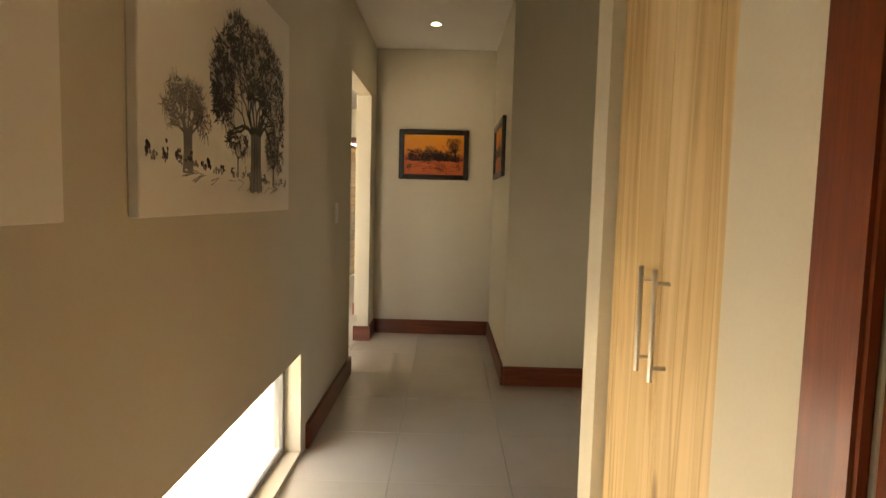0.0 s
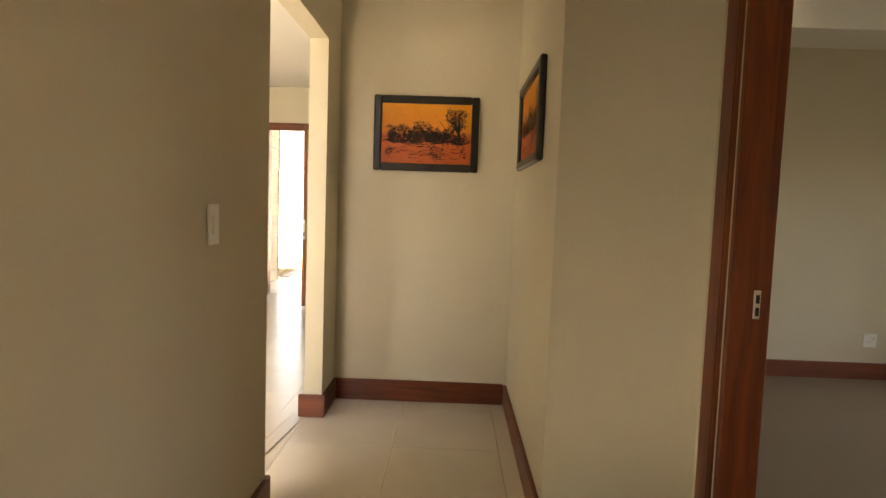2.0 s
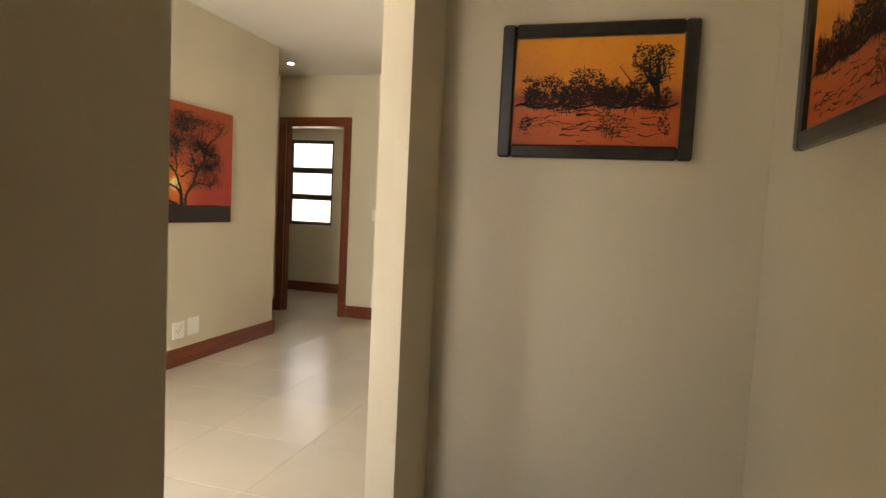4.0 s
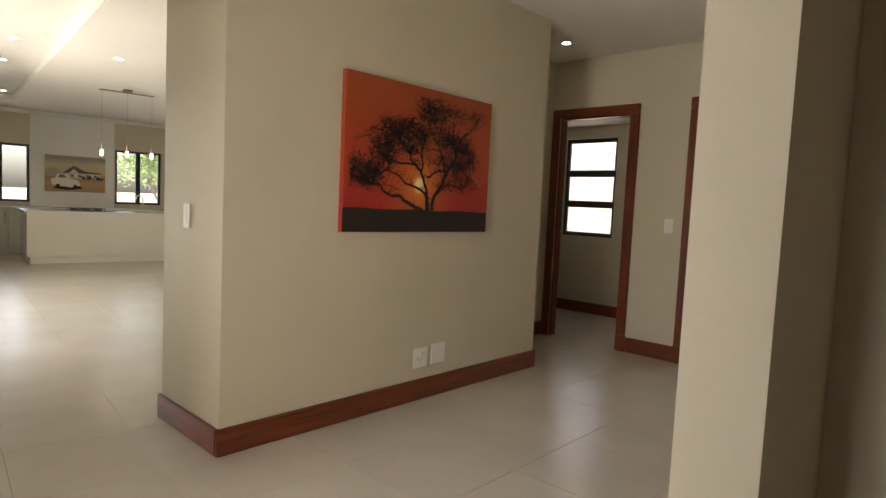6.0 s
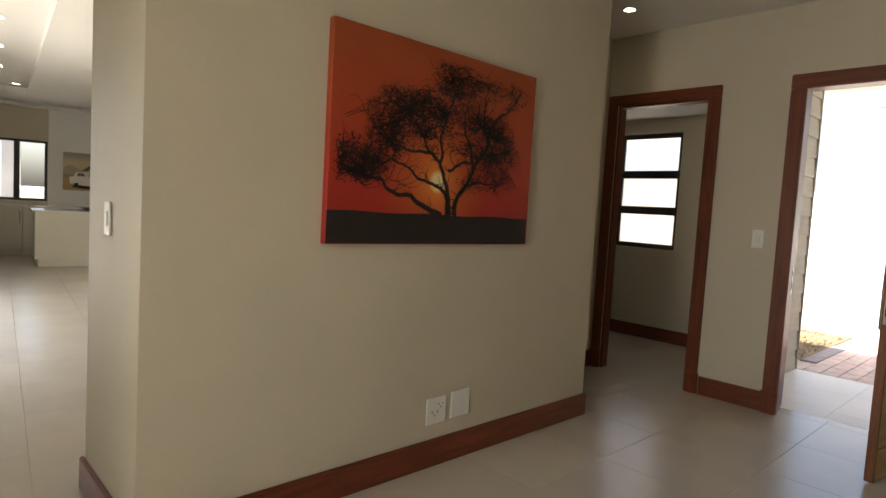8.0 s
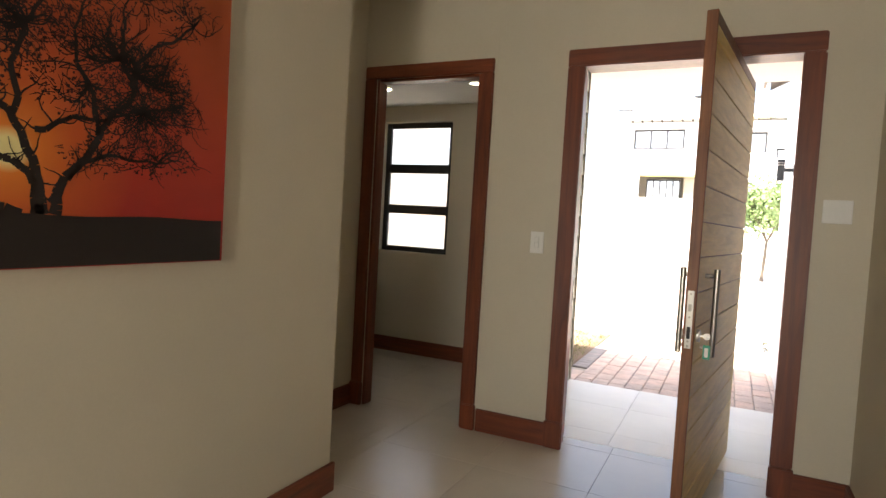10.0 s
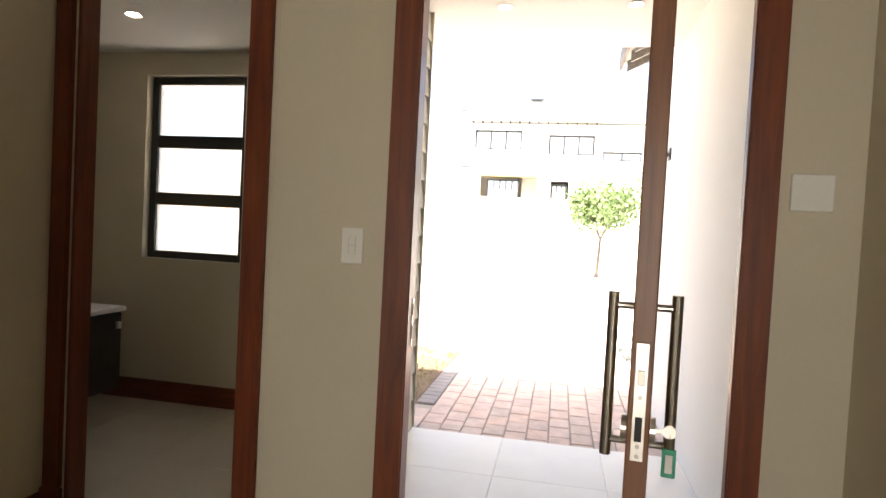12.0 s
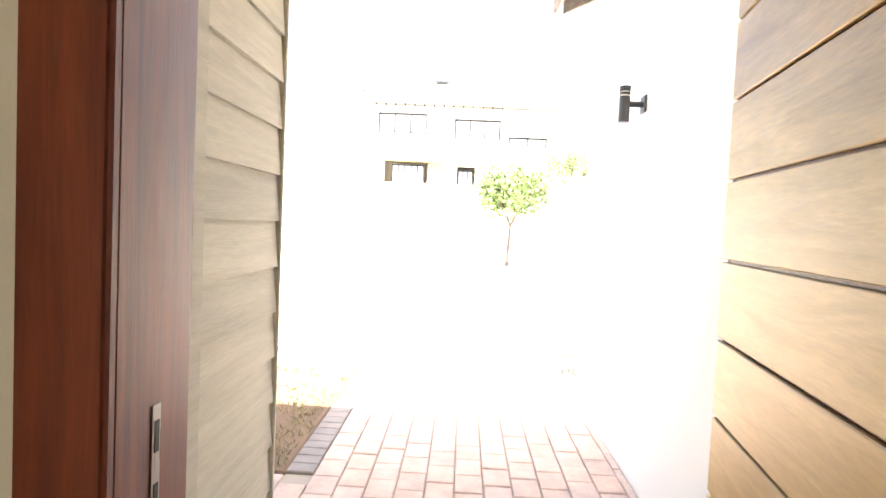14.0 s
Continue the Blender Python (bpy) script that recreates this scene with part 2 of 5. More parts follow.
def sunset(name, y0, y1, z0, z1, cy, cz):
    """Orange evening sky with a low sun, painted on the big canvas."""
    g = G(name)
    geo = g.add("ShaderNodeNewGeometry")
    sep = g.add("ShaderNodeSeparateXYZ")
    g.link(geo.outputs["Position"], sep.inputs[0])
    mr = g.add("ShaderNodeMapRange")
    mr.inputs["From Min"].default_value, mr.inputs["From Max"].default_value = z0, z1
    g.link(sep.outputs["Z"], mr.inputs["Value"])
    col = g.ramp(mr.outputs["Result"], (0.10, (0.36, 0.016, 0.010)), (0.35, (0.42, 0.028, 0.009)), (0.7, (0.40, 0.055, 0.011)), (1.0, (0.36, 0.066, 0.013)))
    d = g.add("ShaderNodeVectorMath", operation="DISTANCE")
    cmb = g.add("ShaderNodeCombineXYZ")
    g.link(sep.outputs["Y"], cmb.inputs[1])
    g.link(sep.outputs["Z"], cmb.inputs[2])
    g.link(cmb.outputs[0], d.inputs[0])
    d.inputs[1].default_value = (0, cy, cz)
    col = g.mix("MIX", g.ramp(d.outputs["Value"], (0.03, (1, 1, 1)), (0.09, (0.60,) * 3), (0.17, (0.25,) * 3), (0.34, (0, 0, 0))), col, (0.86, 0.26, 0.03))
    col = g.mix("MIX", g.ramp(d.outputs["Value"], (0.030, (1, 1, 1)), (0.058, (0, 0, 0))), col, (0.97, 0.84, 0.38))
    col = g.mix("MULTIPLY", 0.5, col, g.ramp(g.noise(4, 4), (0.3, (0.75, 0.7, 0.7)), (0.7, (1, 1, 1))))
    g.color(col)
    g.set(Roughness=0.55)
    g.bump(g.noise(500, 2), 0.1, 0.001)
    return g.m


def banded(name, axis, stops, lo, hi, noise_scale=14, rough=0.5):
    g = G(name)
    geo = g.add("ShaderNodeNewGeometry")
    sep = g.add("ShaderNodeSeparateXYZ")
    g.link(geo.outputs["Position"], sep.inputs[0])
    mr = g.add("ShaderNodeMapRange")
    mr.inputs["From Min"].default_value, mr.inputs["From Max"].default_value = lo, hi
    g.link(sep.outputs[axis], mr.inputs["Value"])
    n = g.noise(noise_scale, 4)
    ad = g.add("ShaderNodeMath", operation="MULTIPLY_ADD")
    g.link(n, ad.inputs[0])
    ad.inputs[1].default_value = 0.16
    g.link(mr.outputs["Result"], ad.inputs[2])
    col = g.mix("MULTIPLY", 0.35, g.ramp(ad.outputs[0], *stops), g.ramp(g.noise(noise_scale * 6, 3), (0.3, (0.7, 0.65, 0.6)), (0.7, (1, 1, 1))))
    g.color(col)
    g.set(Roughness=rough)
    return g.m


SUNSET = sunset("sunset_canvas", 6.65, 7.935, 1.12, 2.028, 7.252, 1.415)
BUSHVELD = banded("bushveld_print", "Z", ((0.0, (0.46, 0.085, 0.018)), (0.42, (0.56, 0.115, 0.022)), (0.5, (0.33, 0.06, 0.02)), (0.62, (0.70, 0.22, 0.022)), (1.0, (0.80, 0.31, 0.025))), 1.57, 1.97)
CANVAS = paint("cream_canvas", (0.80, 0.76, 0.68), 0.75, 0.05, 0.15, 400)
VINTAGE = banded("vintage_farm_print", "Z", ((0.0, (0.38, 0.23, 0.10)), (0.35, (0.50, 0.33, 0.15)), (0.5, (0.30, 0.22, 0.11)), (0.62, (0.62, 0.47, 0.22)), (0.85, (0.60, 0.50, 0.32)), (1.0, (0.34, 0.31, 0.25))), 1.2, 1.95, 5)

# -- building helpers --
BASE = {}


def box(bm, x0, x1, y0, y1, z0, z1, bevel=0.0, seg=1):
    v = [bm.verts.new(p) for p in ((x0, y0, z0), (x1, y0, z0), (x1, y1, z0), (x0, y1, z0), (x0, y0, z1), (x1, y0, z1), (x1, y1, z1), (x0, y1, z1))]
    f = [bm.faces.new([v[i] for i in q]) for q in ((3, 2, 1, 0), (4, 5, 6, 7), (0, 1, 5, 4), (1, 2, 6, 5), (2, 3, 7, 6), (3, 0, 4, 7))]
    if bevel:
        bmesh.ops.bevel(bm, geom=list({e for q in f for e in q.edges}), offset=bevel, segments=seg, affect="EDGES", clamp_overlap=True)
    return bm


def B(*a, **k):
    return box(bmesh.new(), *a, **k)


def rod(bm, p, q, r, r2=None, n=12):
    p, q = Vector(p), Vector(q)
    m = Matrix.Translation((p + q) / 2) @ (q - p).to_track_quat("Z", "Y").to_matrix().to_4x4()
    bmesh.ops.create_cone(bm, cap_ends=True, segments=n, radius1=r, radius2=r if r2 is None else r2, depth=(q - p).length, matrix=m)
    return bm


def finish(name, bm, mat, smooth=False):
    bmesh.ops.recalc_face_normals(bm, faces=bm.faces)
    lo = Vector([min(v.co[i] for v in bm.verts) for i in range(3)])
    hi = Vector([max(v.co[i] for v in bm.verts) for i in range(3)])
    c = Vector(((lo.x + hi.x) / 2, (lo.y + hi.y) / 2, lo.z))
    bmesh.ops.translate(bm, verts=bm.verts, vec=-c)
    me = bpy.data.meshes.new(name)
    bm.to_mesh(me)
    bm.free()
    me.materials.append(mat)
    if smooth:
        for p in me.polygons:
            p.use_smooth = True
    return me, c


def thing(name, base, label, category, group="", kind="", at=None):
    ob = new(name)
    ob.empty_display_size = 0.1
    BASE[ob] = Vector(base)
    ob.matrix_basis = (at or Matrix()) @ Matrix.Translation(base)
    return tagged(ob, label, category, group, kind)


def part(name, bm, mat, parent, label="", smooth=False):
    me, c = finish(name, bm, mat, smooth)
    ob = new(name, me)
    ob.parent = parent
    ob.location = c - BASE[parent]
    BASE[ob] = c
    return tagged(ob, label) if label else ob


def solo(name, bm, mat, label="", category="", group="", kind="", at=None, smooth=False):
    me, c = finish(name, bm, mat, smooth)
    ob = new(name, me)
    BASE[ob] = c
    ob.matrix_basis = (at or Matrix()) @ Matrix.Translation(c)
    return tagged(ob, label, category, group, kind)


def wall(name, mat, x0, x1, y0, y1, z0, z1, holes=(), label="", at=None):
    """A wall of some thickness, along its longer side, with openings (from, to, sill, head)."""
    bm = bmesh.new()
    along_x = (x1 - x0) > (y1 - y0)
    a0, a1 = (x0, x1) if along_x else (y0, y1)
    cuts = sorted({a0, a1, *[h for q in holes for h in q[:2]]})

    def piece(p, q, lo, hi):
        if along_x:
            box(bm, p, q, y0, y1, lo, hi)
        else:
            box(bm, x0, x1, p, q, lo, hi)

    for p, q in zip(cuts, cuts[1:]):
        here = [h for h in holes if h[0] <= p and h[1] >= q]
        if not here:
            piece(p, q, z0, z1)
        for h in here:
            if h[2] > z0:
                piece(p, q, z0, h[2])
            if h[3] < z1:
                piece(p, q, h[3], z1)
    bmesh.ops.remove_doubles(bm, verts=bm.verts, dist=1e-5)
    return solo(name, bm, mat, label, "wall", kind="structure", at=at)


def baseboard(x0, x1, y0, y1, h=0.14, at=None):
    mat = RED_X if (x1 - x0) > (y1 - y0) else RED_Y
    return solo("baseboard", B(x0, x1, y0, y1, 0.0, h, bevel=0.005, seg=2), mat, "reddish-brown varnished wooden skirting board along the wall", "baseboard", "skirting boards", "structure", at=at)

# -- the large structure: passage --
H1, H2 = 2.77, 2.80
wall("wall_passage_west", WALL, -0.588, -0.48, -1.6, 5.92, 0, 2.95, [(-0.6, 2.885, 0.03, 0.54), (4.325, 5.41, 0, 2.257)], "beige painted passage wall with a low window and an opening")
wall("wall_passage_end", WALL, -0.479, 1.4, 5.77, 5.92, 0, 2.95, label="beige painted wall closing the passage")
wall("wall_passage_nib", WALL, 0.672, 0.80, 4.3305, 5.769, 0, 2.95, label="beige painted wall of the passage nib")
wall("wall_alcove_end", WALL, 0.672, 1.264, 4.18, 4.33, 0, 2.95, label="beige painted end wall of the alcove")
wall("wall_alcove_back", WALL, 1.265, 1.41, 1.50, 6.9, 0, 2.95, [(3.165, 4.015, 0, 2.20), (1.94, 2.80, 0, 2.20)], "beige painted wall with bedroom doorways")
wall("wall_cupboard_pier", WALL, 0.678, 1.264, 1.639, 1.791, 0, 2.95, label="beige painted pier beside the built-in cupboard")
wall("wall_cupboard_head", WALL, 0.678, 1.264, 0.906, 1.638, 2.62, 2.95, label="beige wall above the built-in cupboard")
wall("wall_passage_east", WALL, 0.678, 0.818, -1.6, 0.905, 0, 2.95, [(-0.30, 0.555, 0, 2.20)], "beige painted passage wall with a doorway")
wall("wall_passage_south", WALL, -0.479, 0.80, -1.75, -1.6, 0, 2.95, label="beige painted wall at the passage start")
wall("wall_cupboard_back", WALL, 1.02, 1.12, -1.0, 1.638, 0, 2.95, label="plain wall behind the cupboard")
solo("ceiling_passage", B(-0.48, 1.265, -1.6, 5.77, H1, H1 + 0.06), CEIL, "flat white painted passage ceiling", "ceiling", kind="structure")
# hall
wall("wall_hall_east", WALL, -0.80, -0.48, 6.6, 9.84, 0, 2.95, label="beige painted hall wall")
wall("wall_hall_nib", WALL, -0.588, -0.48, 5.921, 6.599, 0, 2.95, label="beige painted hall wall nib")
wall("wall_hall_north", WALL, -2.758, -0.48, 9.841, 10.06, 0, 2.95, [(-2.30, -1.06, 0, 2.30)], "beige painted hall wall with the front door")
wall("wall_hall_cloak", WALL, -5.3, -2.7585, 9.841, 9.93, 0, 2.95, [(-3.625, -2.86, 0, 2.235)], "beige painted hall wall with the cloakroom doorway")
wall("wall_hall_block", WALL, -3.72, -3.02, 5.97, 8.67, 0, 2.95, label="thick beige painted wall carrying the sunset canvas")
wall("wall_hall_recess", WALL, -3.86, -3.72, 8.671, 9.84, 0, 2.95, label="beige painted recess wall beside the cloakroom door")
solo("ceiling_hall", B(-3.86, -0.589, 4.0, 9.84, H2, H2 + 0.06), CEIL, "flat white painted hall ceiling", "ceiling", kind="structure")
# cloakroom
wall("wall_cloak_north", WALL, -5.3, -2.76, 11.42, 11.60, 0, 2.65, [(-4.545, -3.80, 0.985, 2.24)], "beige painted cloakroom wall with a frosted window")
wall("wall_cloak_east", WALL, -2.759, -2.61, 10.061, 11.45, 0, 2.65, label="beige painted cloakroom side wall")
wall("wall_cloak_west", WALL, -5.3, -5.15, 9.931, 11.419, 0, 2.65, label="beige painted cloakroom side wall")
solo("ceiling_cloak", B(-5.15, -2.76, 9.931, 11.42, 2.395, 2.45), CEIL, "flat white cloakroom ceiling", "ceiling", kind="structure")
# bedroom
wall("wall_bedroom_north", WALL, 1.411, 4.8, 6.75, 6.9, 0, 2.95, label="beige painted bedroom wall")
wall("wall_bedroom_east", WALL, 4.65, 4.8, 2.2, 6.749, 0, 2.95, [(3.8, 5.4, 0.5, 2.0)], "beige painted bedroom wall with a window")
wall("wall_bedroom_south", WALL, 1.411, 4.649, 2.2, 2.35, 0, 2.95, label="beige painted bedroom wall")
solo("floor_bedroom", B(1.265, 4.65, 2.2, 6.75, -0.05, 0.003), CARPET, "brown bedroom floor", "floor", kind="structure")
solo("ceiling_bedroom", B(1.41, 4.65, 2.35, 6.75, 2.90, 2.94), CEIL, "white bedroom ceiling", "ceiling", kind="structure")
bm = bmesh.new()
box(bm, 1.412, 4.649, 6.25, 6.749, 2.66, 2.90)
box(bm, 1.412, 1.80, 2.36, 6.249, 2.66, 2.90)
solo("ceiling_bulkhead", bm, CEIL, "dropped white ceiling border of the bedroom", "ceiling", kind="structure")

# kitchen wing, in its own askew frame
wall("wall_kitchen_west", WALL, -14.75, -14.6, 4.15, 9.5, 0, 2.95, [(5.13, 6.09, 0.98, 2.12), (7.61, 8.53, 1.0, 2.16)], "beige kitchen wall with two dark-framed windows", ASKEW)
solo("wall_kitchen_panel", B(-14.60, -14.57, 6.10, 7.585, 0.90, 2.75), WALL_WHITE, "smooth pale chimney-breast panel between the kitchen windows", "wall", kind="structure", at=ASKEW)
wall("wall_kitchen_south", WALL, -14.599, -0.75, 4.15, 4.30, 0, 2.95, [(-2.2, -1.4, 0.0, 2.25), (-9.5, -5.5, 0.0, 2.25)], "beige living-room wall with a wide glazed opening", ASKEW)
wall("wall_kitchen_north", WALL, -14.599, -4.2, 9.3, 9.45, 0, 2.95, label="beige wall on the far side of the kitchen", at=ASKEW)
for q in ((-14.6, -3.2, 5.72, 9.3, 2.803, 2.9), (-14.6, -13.3, 4.3, 5.719, 2.803, 2.9), (-13.299, -0.6, 4.3, 4.95, 2.803, 2.9)):
    solo("ceiling_kitchen", B(*q), CEIL, "flat white painted kitchen ceiling", "ceiling", kind="structure", at=ASKEW)
solo("ceiling_recess", B(-13.299, -3.2, 4.951, 5.719, 2.90, 2.96), CEIL, "long raised white ceiling recess in the kitchen", "ceiling", kind="structure", at=ASKEW)
bm = bmesh.new()
box(bm, -14.6, -14.52, 4.3, 9.3, 2.72, 2.803, 0.02)
solo("trim", bm, CEIL, "white cornice along the kitchen wall", "trim", kind="structure", at=ASKEW)

# roof and porch
bm = bmesh.new()
box(bm, -0.6, 5.0, -1.9, 10.1, 2.96, 3.2)
box(bm, -16.5, -0.6, 5.2, 10.1, 2.97, 3.2)
# Overhang added out of view to keep direct sun off the south glazing.
box(bm, -9.5, -0.6, 3.3, 5.2, 2.97, 3.2)
solo("roof", bm, ROOF, "flat grey roof over the house, with an unseen overhang added for shade", "roof", kind="structure")
wall("wall_porch_east", WALL_WHITE, -0.95, -0.70, 10.061, 13.75, -0.06, 3.25, label="bright white plastered wall beside the front path")
solo("ceiling_porch", B(-5.3, -0.951, 10.061, 12.25, 2.66, 2.92), WALL_WHITE, "white plastered porch roof slab", "ceiling", kind="structure")

# ground outside
solo("ground", B(-400, 400, 11.51, 900, -0.4, -0.07), CONCRETE, "pale sunlit driveway and ground", "ground", kind="structure")
solo("ground", B(-60, -0.61, -40, 4.0, -0.4, -0.03), CONCRETE, "pale sunlit courtyard paving", "ground", kind="structure")
solo("ground", B(-60, -14.9, 4.0, 11.5, -0.4, -0.05), CONCRETE, "pale sunlit ground beside the kitchen", "ground", kind="structure")

# skirting boards
T = 0.02
baseboard(-0.48, -0.48 + T, 2.985, 4.345)
baseboard(-0.588, -0.48 + T, 4.325, 4.325 + T)
baseboard(-0.62, -0.46, 5.39, 5.41)
baseboard(-0.48, -0.46, 5.4105, 5.75)
baseboard(-0.48, 0.652, 5.75, 5.77)
baseboard(0.652, 0.672, 4.16, 5.7495)
baseboard(0.6725, 1.245, 4.16, 4.18)
baseboard(-3.02, -3.0, 5.95, 8.69)
baseboard(-3.74, -3.0205, 5.95, 5.97)
baseboard(-3.72, -3.70, 8.6705, 9.82)
baseboard(-2.762, -2.315, 9.82, 9.84)
baseboard(-1.045, -0.8, 9.82, 9.84)
baseboard(-0.82, -0.80, 6.6, 9.8195)
baseboard(-5.15, -2.76, 11.40, 11.42)
baseboard(1.411, 4.6, 6.73, 6.75)
baseboard(-0.48, -0.46, -1.6, -0.62)


# -- doorways --
def casing(parent, axis, pos, side, a0, a1, top, w=0.10, t=0.022, plinth=True):
    """Casing boards round an opening a0..a1 on the wall face at pos; side says which way the room lies."""

    def put(name, p, q, z0, z1, mat, grow=0.0):
        l, h = sorted((pos, pos + side * (t + grow)))
        if axis == "y":
            part(name, B(p, q, l, h, z0, z1, bevel=0.006, seg=2), mat, parent)
        else:
            part(name, B(l, h, p, q, z0, z1, bevel=0.006, seg=2), mat, parent)

    z = 0.16 if plinth else 0.0
    put("casing_board", a0 - w, a0, z, top, RED_Z)
    put("casing_board", a1, a1 + w, z, top, RED_Z)
    put("casing_head", a0 - w, a1 + w, top + 0.0005, top + w, RED_X if axis == "y" else RED_Y)
    if plinth:
        put("plinth_block", a0 - w - 0.006, a0 + 0.004, 0, 0.16, RED_Z, 0.008)
        put("plinth_block", a1 - 0.004, a1 + w + 0.006, 0, 0.16, RED_Z, 0.008)


def jamb(parent, axis, p0, p1, a0, a1, top, t=0.028):
    """Wooden lining through the wall between p0 and p1."""
    for q0, q1 in ((a0, a0 + t), (a1 - t, a1)):
        b = B(q0, q1, p0, p1, 0, top, bevel=0.003) if axis == "y" else B(p0, p1, q0, q1, 0, top, bevel=0.003)
        part("jamb", b, RED_Z, parent)
    b = B(a0 + t, a1 - t, p0, p1, top - t, top, bevel=0.003) if axis == "y" else B(p0, p1, a0 + t, a1 - t, top - t, top, bevel=0.003)
    part("jamb_head", b, RED_X if axis == "y" else RED_Y, parent)


d = thing("door_1", (1.25, 3.6, 0), "open bedroom doorway with a red-brown wooden frame", "doorway", kind="structure")
casing(d, "x", 1.2645, -1, 3.165, 4.015, 2.195)
jamb(d, "x", 1.2655, 1.41, 3.166, 4.014, 2.199)
strike = part("strike_plate", B(1.347, 1.369, 3.978, 3.9855, 0.955, 1.055, bevel=0.001), STEEL, d, "steel strike plate")
part("latch_hole", B(1.352, 1.364, 3.975, 3.9779, 0.965, 0.995), BLACK, strike)
part("latch_hole", B(1.352, 1.364, 3.975, 3.9779, 1.01, 1.04), BLACK, strike)
d = thing("door_2", (1.25, 2.4, 0), "closed red-brown wooden door in a matching frame", "door", kind="structure")
casing(d, "x", 1.2645, -1, 1.94, 2.80, 2.195)
jamb(d, "x", 1.2655, 1.41, 1.941, 2.799, 2.199)
part("door_leaf", B(1.34, 1.38, 1.97, 2.77, 0.01, 2.17, bevel=0.004), RED_Z, d)
d = thing("door_3", (0.66, 0.2, 0), "closed glossy red-brown wooden door in a matching frame", "door", kind="structure")
casing(d, "x", 0.6775, -1, -0.30, 0.555, 2.195, w=0.10)
jamb(d, "x", 0.6785, 0.818, -0.299, 0.554, 2.199)
part("door_leaf", B(0.718, 0.758, -0.27, 0.525, 0.01, 2.17, bevel=0.004), RED_Z, d)
d = thing("door_4", (-3.2, 9.83, 0), "open cloakroom doorway with a red-brown wooden frame", "doorway", kind="structure")
casing(d, "y", 9.8405, -1, -3.625, -2.86, 2.232, w=0.085)
jamb(d, "y", 9.8415, 9.935, -3.624, -2.861, 2.234, t=0.02)

# front door: frame
d = thing("front_door_frame", (-1.68, 9.83, 0), "red-brown varnished wooden front door frame with a stepped rebate", "door frame", kind="structure")
casing(d, "y", 9.8405, -1, -2.215, -1.145, 2.23, w=0.10, plinth=True)
for s, a, b_ in ((-1, -2.30, -2.219), (1, -1.141, -1.06)):
    part("jamb", B(min(a, b_), max(a, b_), 9.8415, 9.875, 0, 2.30, bevel=0.003), RED_Z, d)
    if s < 0:
        part("jamb", B(-2.30, -2.232, 9.8755, 9.965, 0, 2.30, bevel=0.004), RED_Z, d)
        part("jamb", B(-2.30, -2.262, 9.9655, 10.105, 0, 2.30, bevel=0.004), RED_Z, d)
    else:
        part("jamb", B(-1.12, -1.06, 9.8755, 9.95, 0, 2.30, bevel=0.004), RED_Z, d)
        part("jamb", B(-1.085, -1.06, 9.9505, 10.06, 0, 2.30, bevel=0.004), RED_Z, d)
part("jamb_head", B(-2.219, -1.141, 9.8415, 9.875, 2.234, 2.30, bevel=0.003), RED_X, d)
part("jamb_head", B(-2.24, -1.12, 9.8755, 10.06, 2.25, 2.30, bevel=0.003), STILE, d, "paler wooden head rebate")
sp = part("strike_plate", B(-2.232, -2.230, 9.940, 9.960, 0.84, 1.02, bevel=0.0005), DARKSTEEL, d, "steel strike plate")
part("latch_hole", B(-2.2299, -2.229, 9.945, 9.955, 0.96, 1.00), BLACK, sp)
part("latch_hole", B(-2.2299, -2.229, 9.945, 9.955, 0.87, 0.92), BLACK, sp)

# front door: pivoting leaf, half inside and half outside
LEAF_AT = pose(-1.419, 9.88, 0, 0, 0, -7.7)
DY0, DY1, DT = -0.835, 0.485, 0.0225
door = new("front_door")
door.matrix_basis = LEAF_AT
BASE[door] = Vector((0, 0, 0))
tagged(door, "open pivoting front door of horizontal wooden planks with steel pull bars", "front door")
part("core", B(-0.012, 0.012, DY0 + 0.0125, DY1 - 0.016, 0.02, 2.20), STILE, door, "brown core seen in the grooves")
part("edge_seal", B(-0.012, 0.012, DY1 - 0.0155, DY1 - 0.001, 0.02, 2.20), BLACK, door, "black rubber edge seal")
part("stile", B(-DT, DT, DY0, DY0 + 0.012, 0.01, 2.215, bevel=0.003), STILE, door)
part("top_rail", B(-DT * 0.9, DT * 0.9, DY0 + 0.0125, DY1, 2.165, 2.215, bevel=0.003), STILE, door)
joints = [0.012, *[0.184 + 0.147 * i for i in range(14)], 2.162]
for z0, z1 in zip(joints, joints[1:]):
    for x0, x1 in ((-DT * 0.97, -0.0121), (0.0121, DT * 0.97)):
        part("plank", B(x0, x1, DY0 + 0.0125, DY1, z0 + 0.003, z1 - 0.003, bevel=0.002), PLANK, door)
for s in (-1, 1):
    x = s * (DT + 0.046)
    bar = part("pull_bar", rod(bmesh.new(), (x, DY0 + 0.16, 0.785), (x, DY0 + 0.16, 1.162), 0.0125, n=20), DARKSTEEL, door, "dark brushed steel pull bar", smooth=False)
    for z in (0.822, 1.132):
        part("stand_off", rod(bmesh.new(), (s * DT, DY0 + 0.16, z), (x, DY0 + 0.16, z), 0.0085, n=14), DARKSTEEL, bar)
    part("lock_rose", rod(bmesh.new(), (s * DT, DY0 + 0.06, 0.885), (s * (DT + 0.012), DY0 + 0.06, 0.885), 0.026, n=20), STEEL, door, "round steel lock rose")
lock = part("lock_plate", B(-0.0125, 0.0125, DY0 - 0.002, DY0 + 0.001, 0.835, 1.075, bevel=0.0008), STEEL, door, "steel mortice lock face plate")
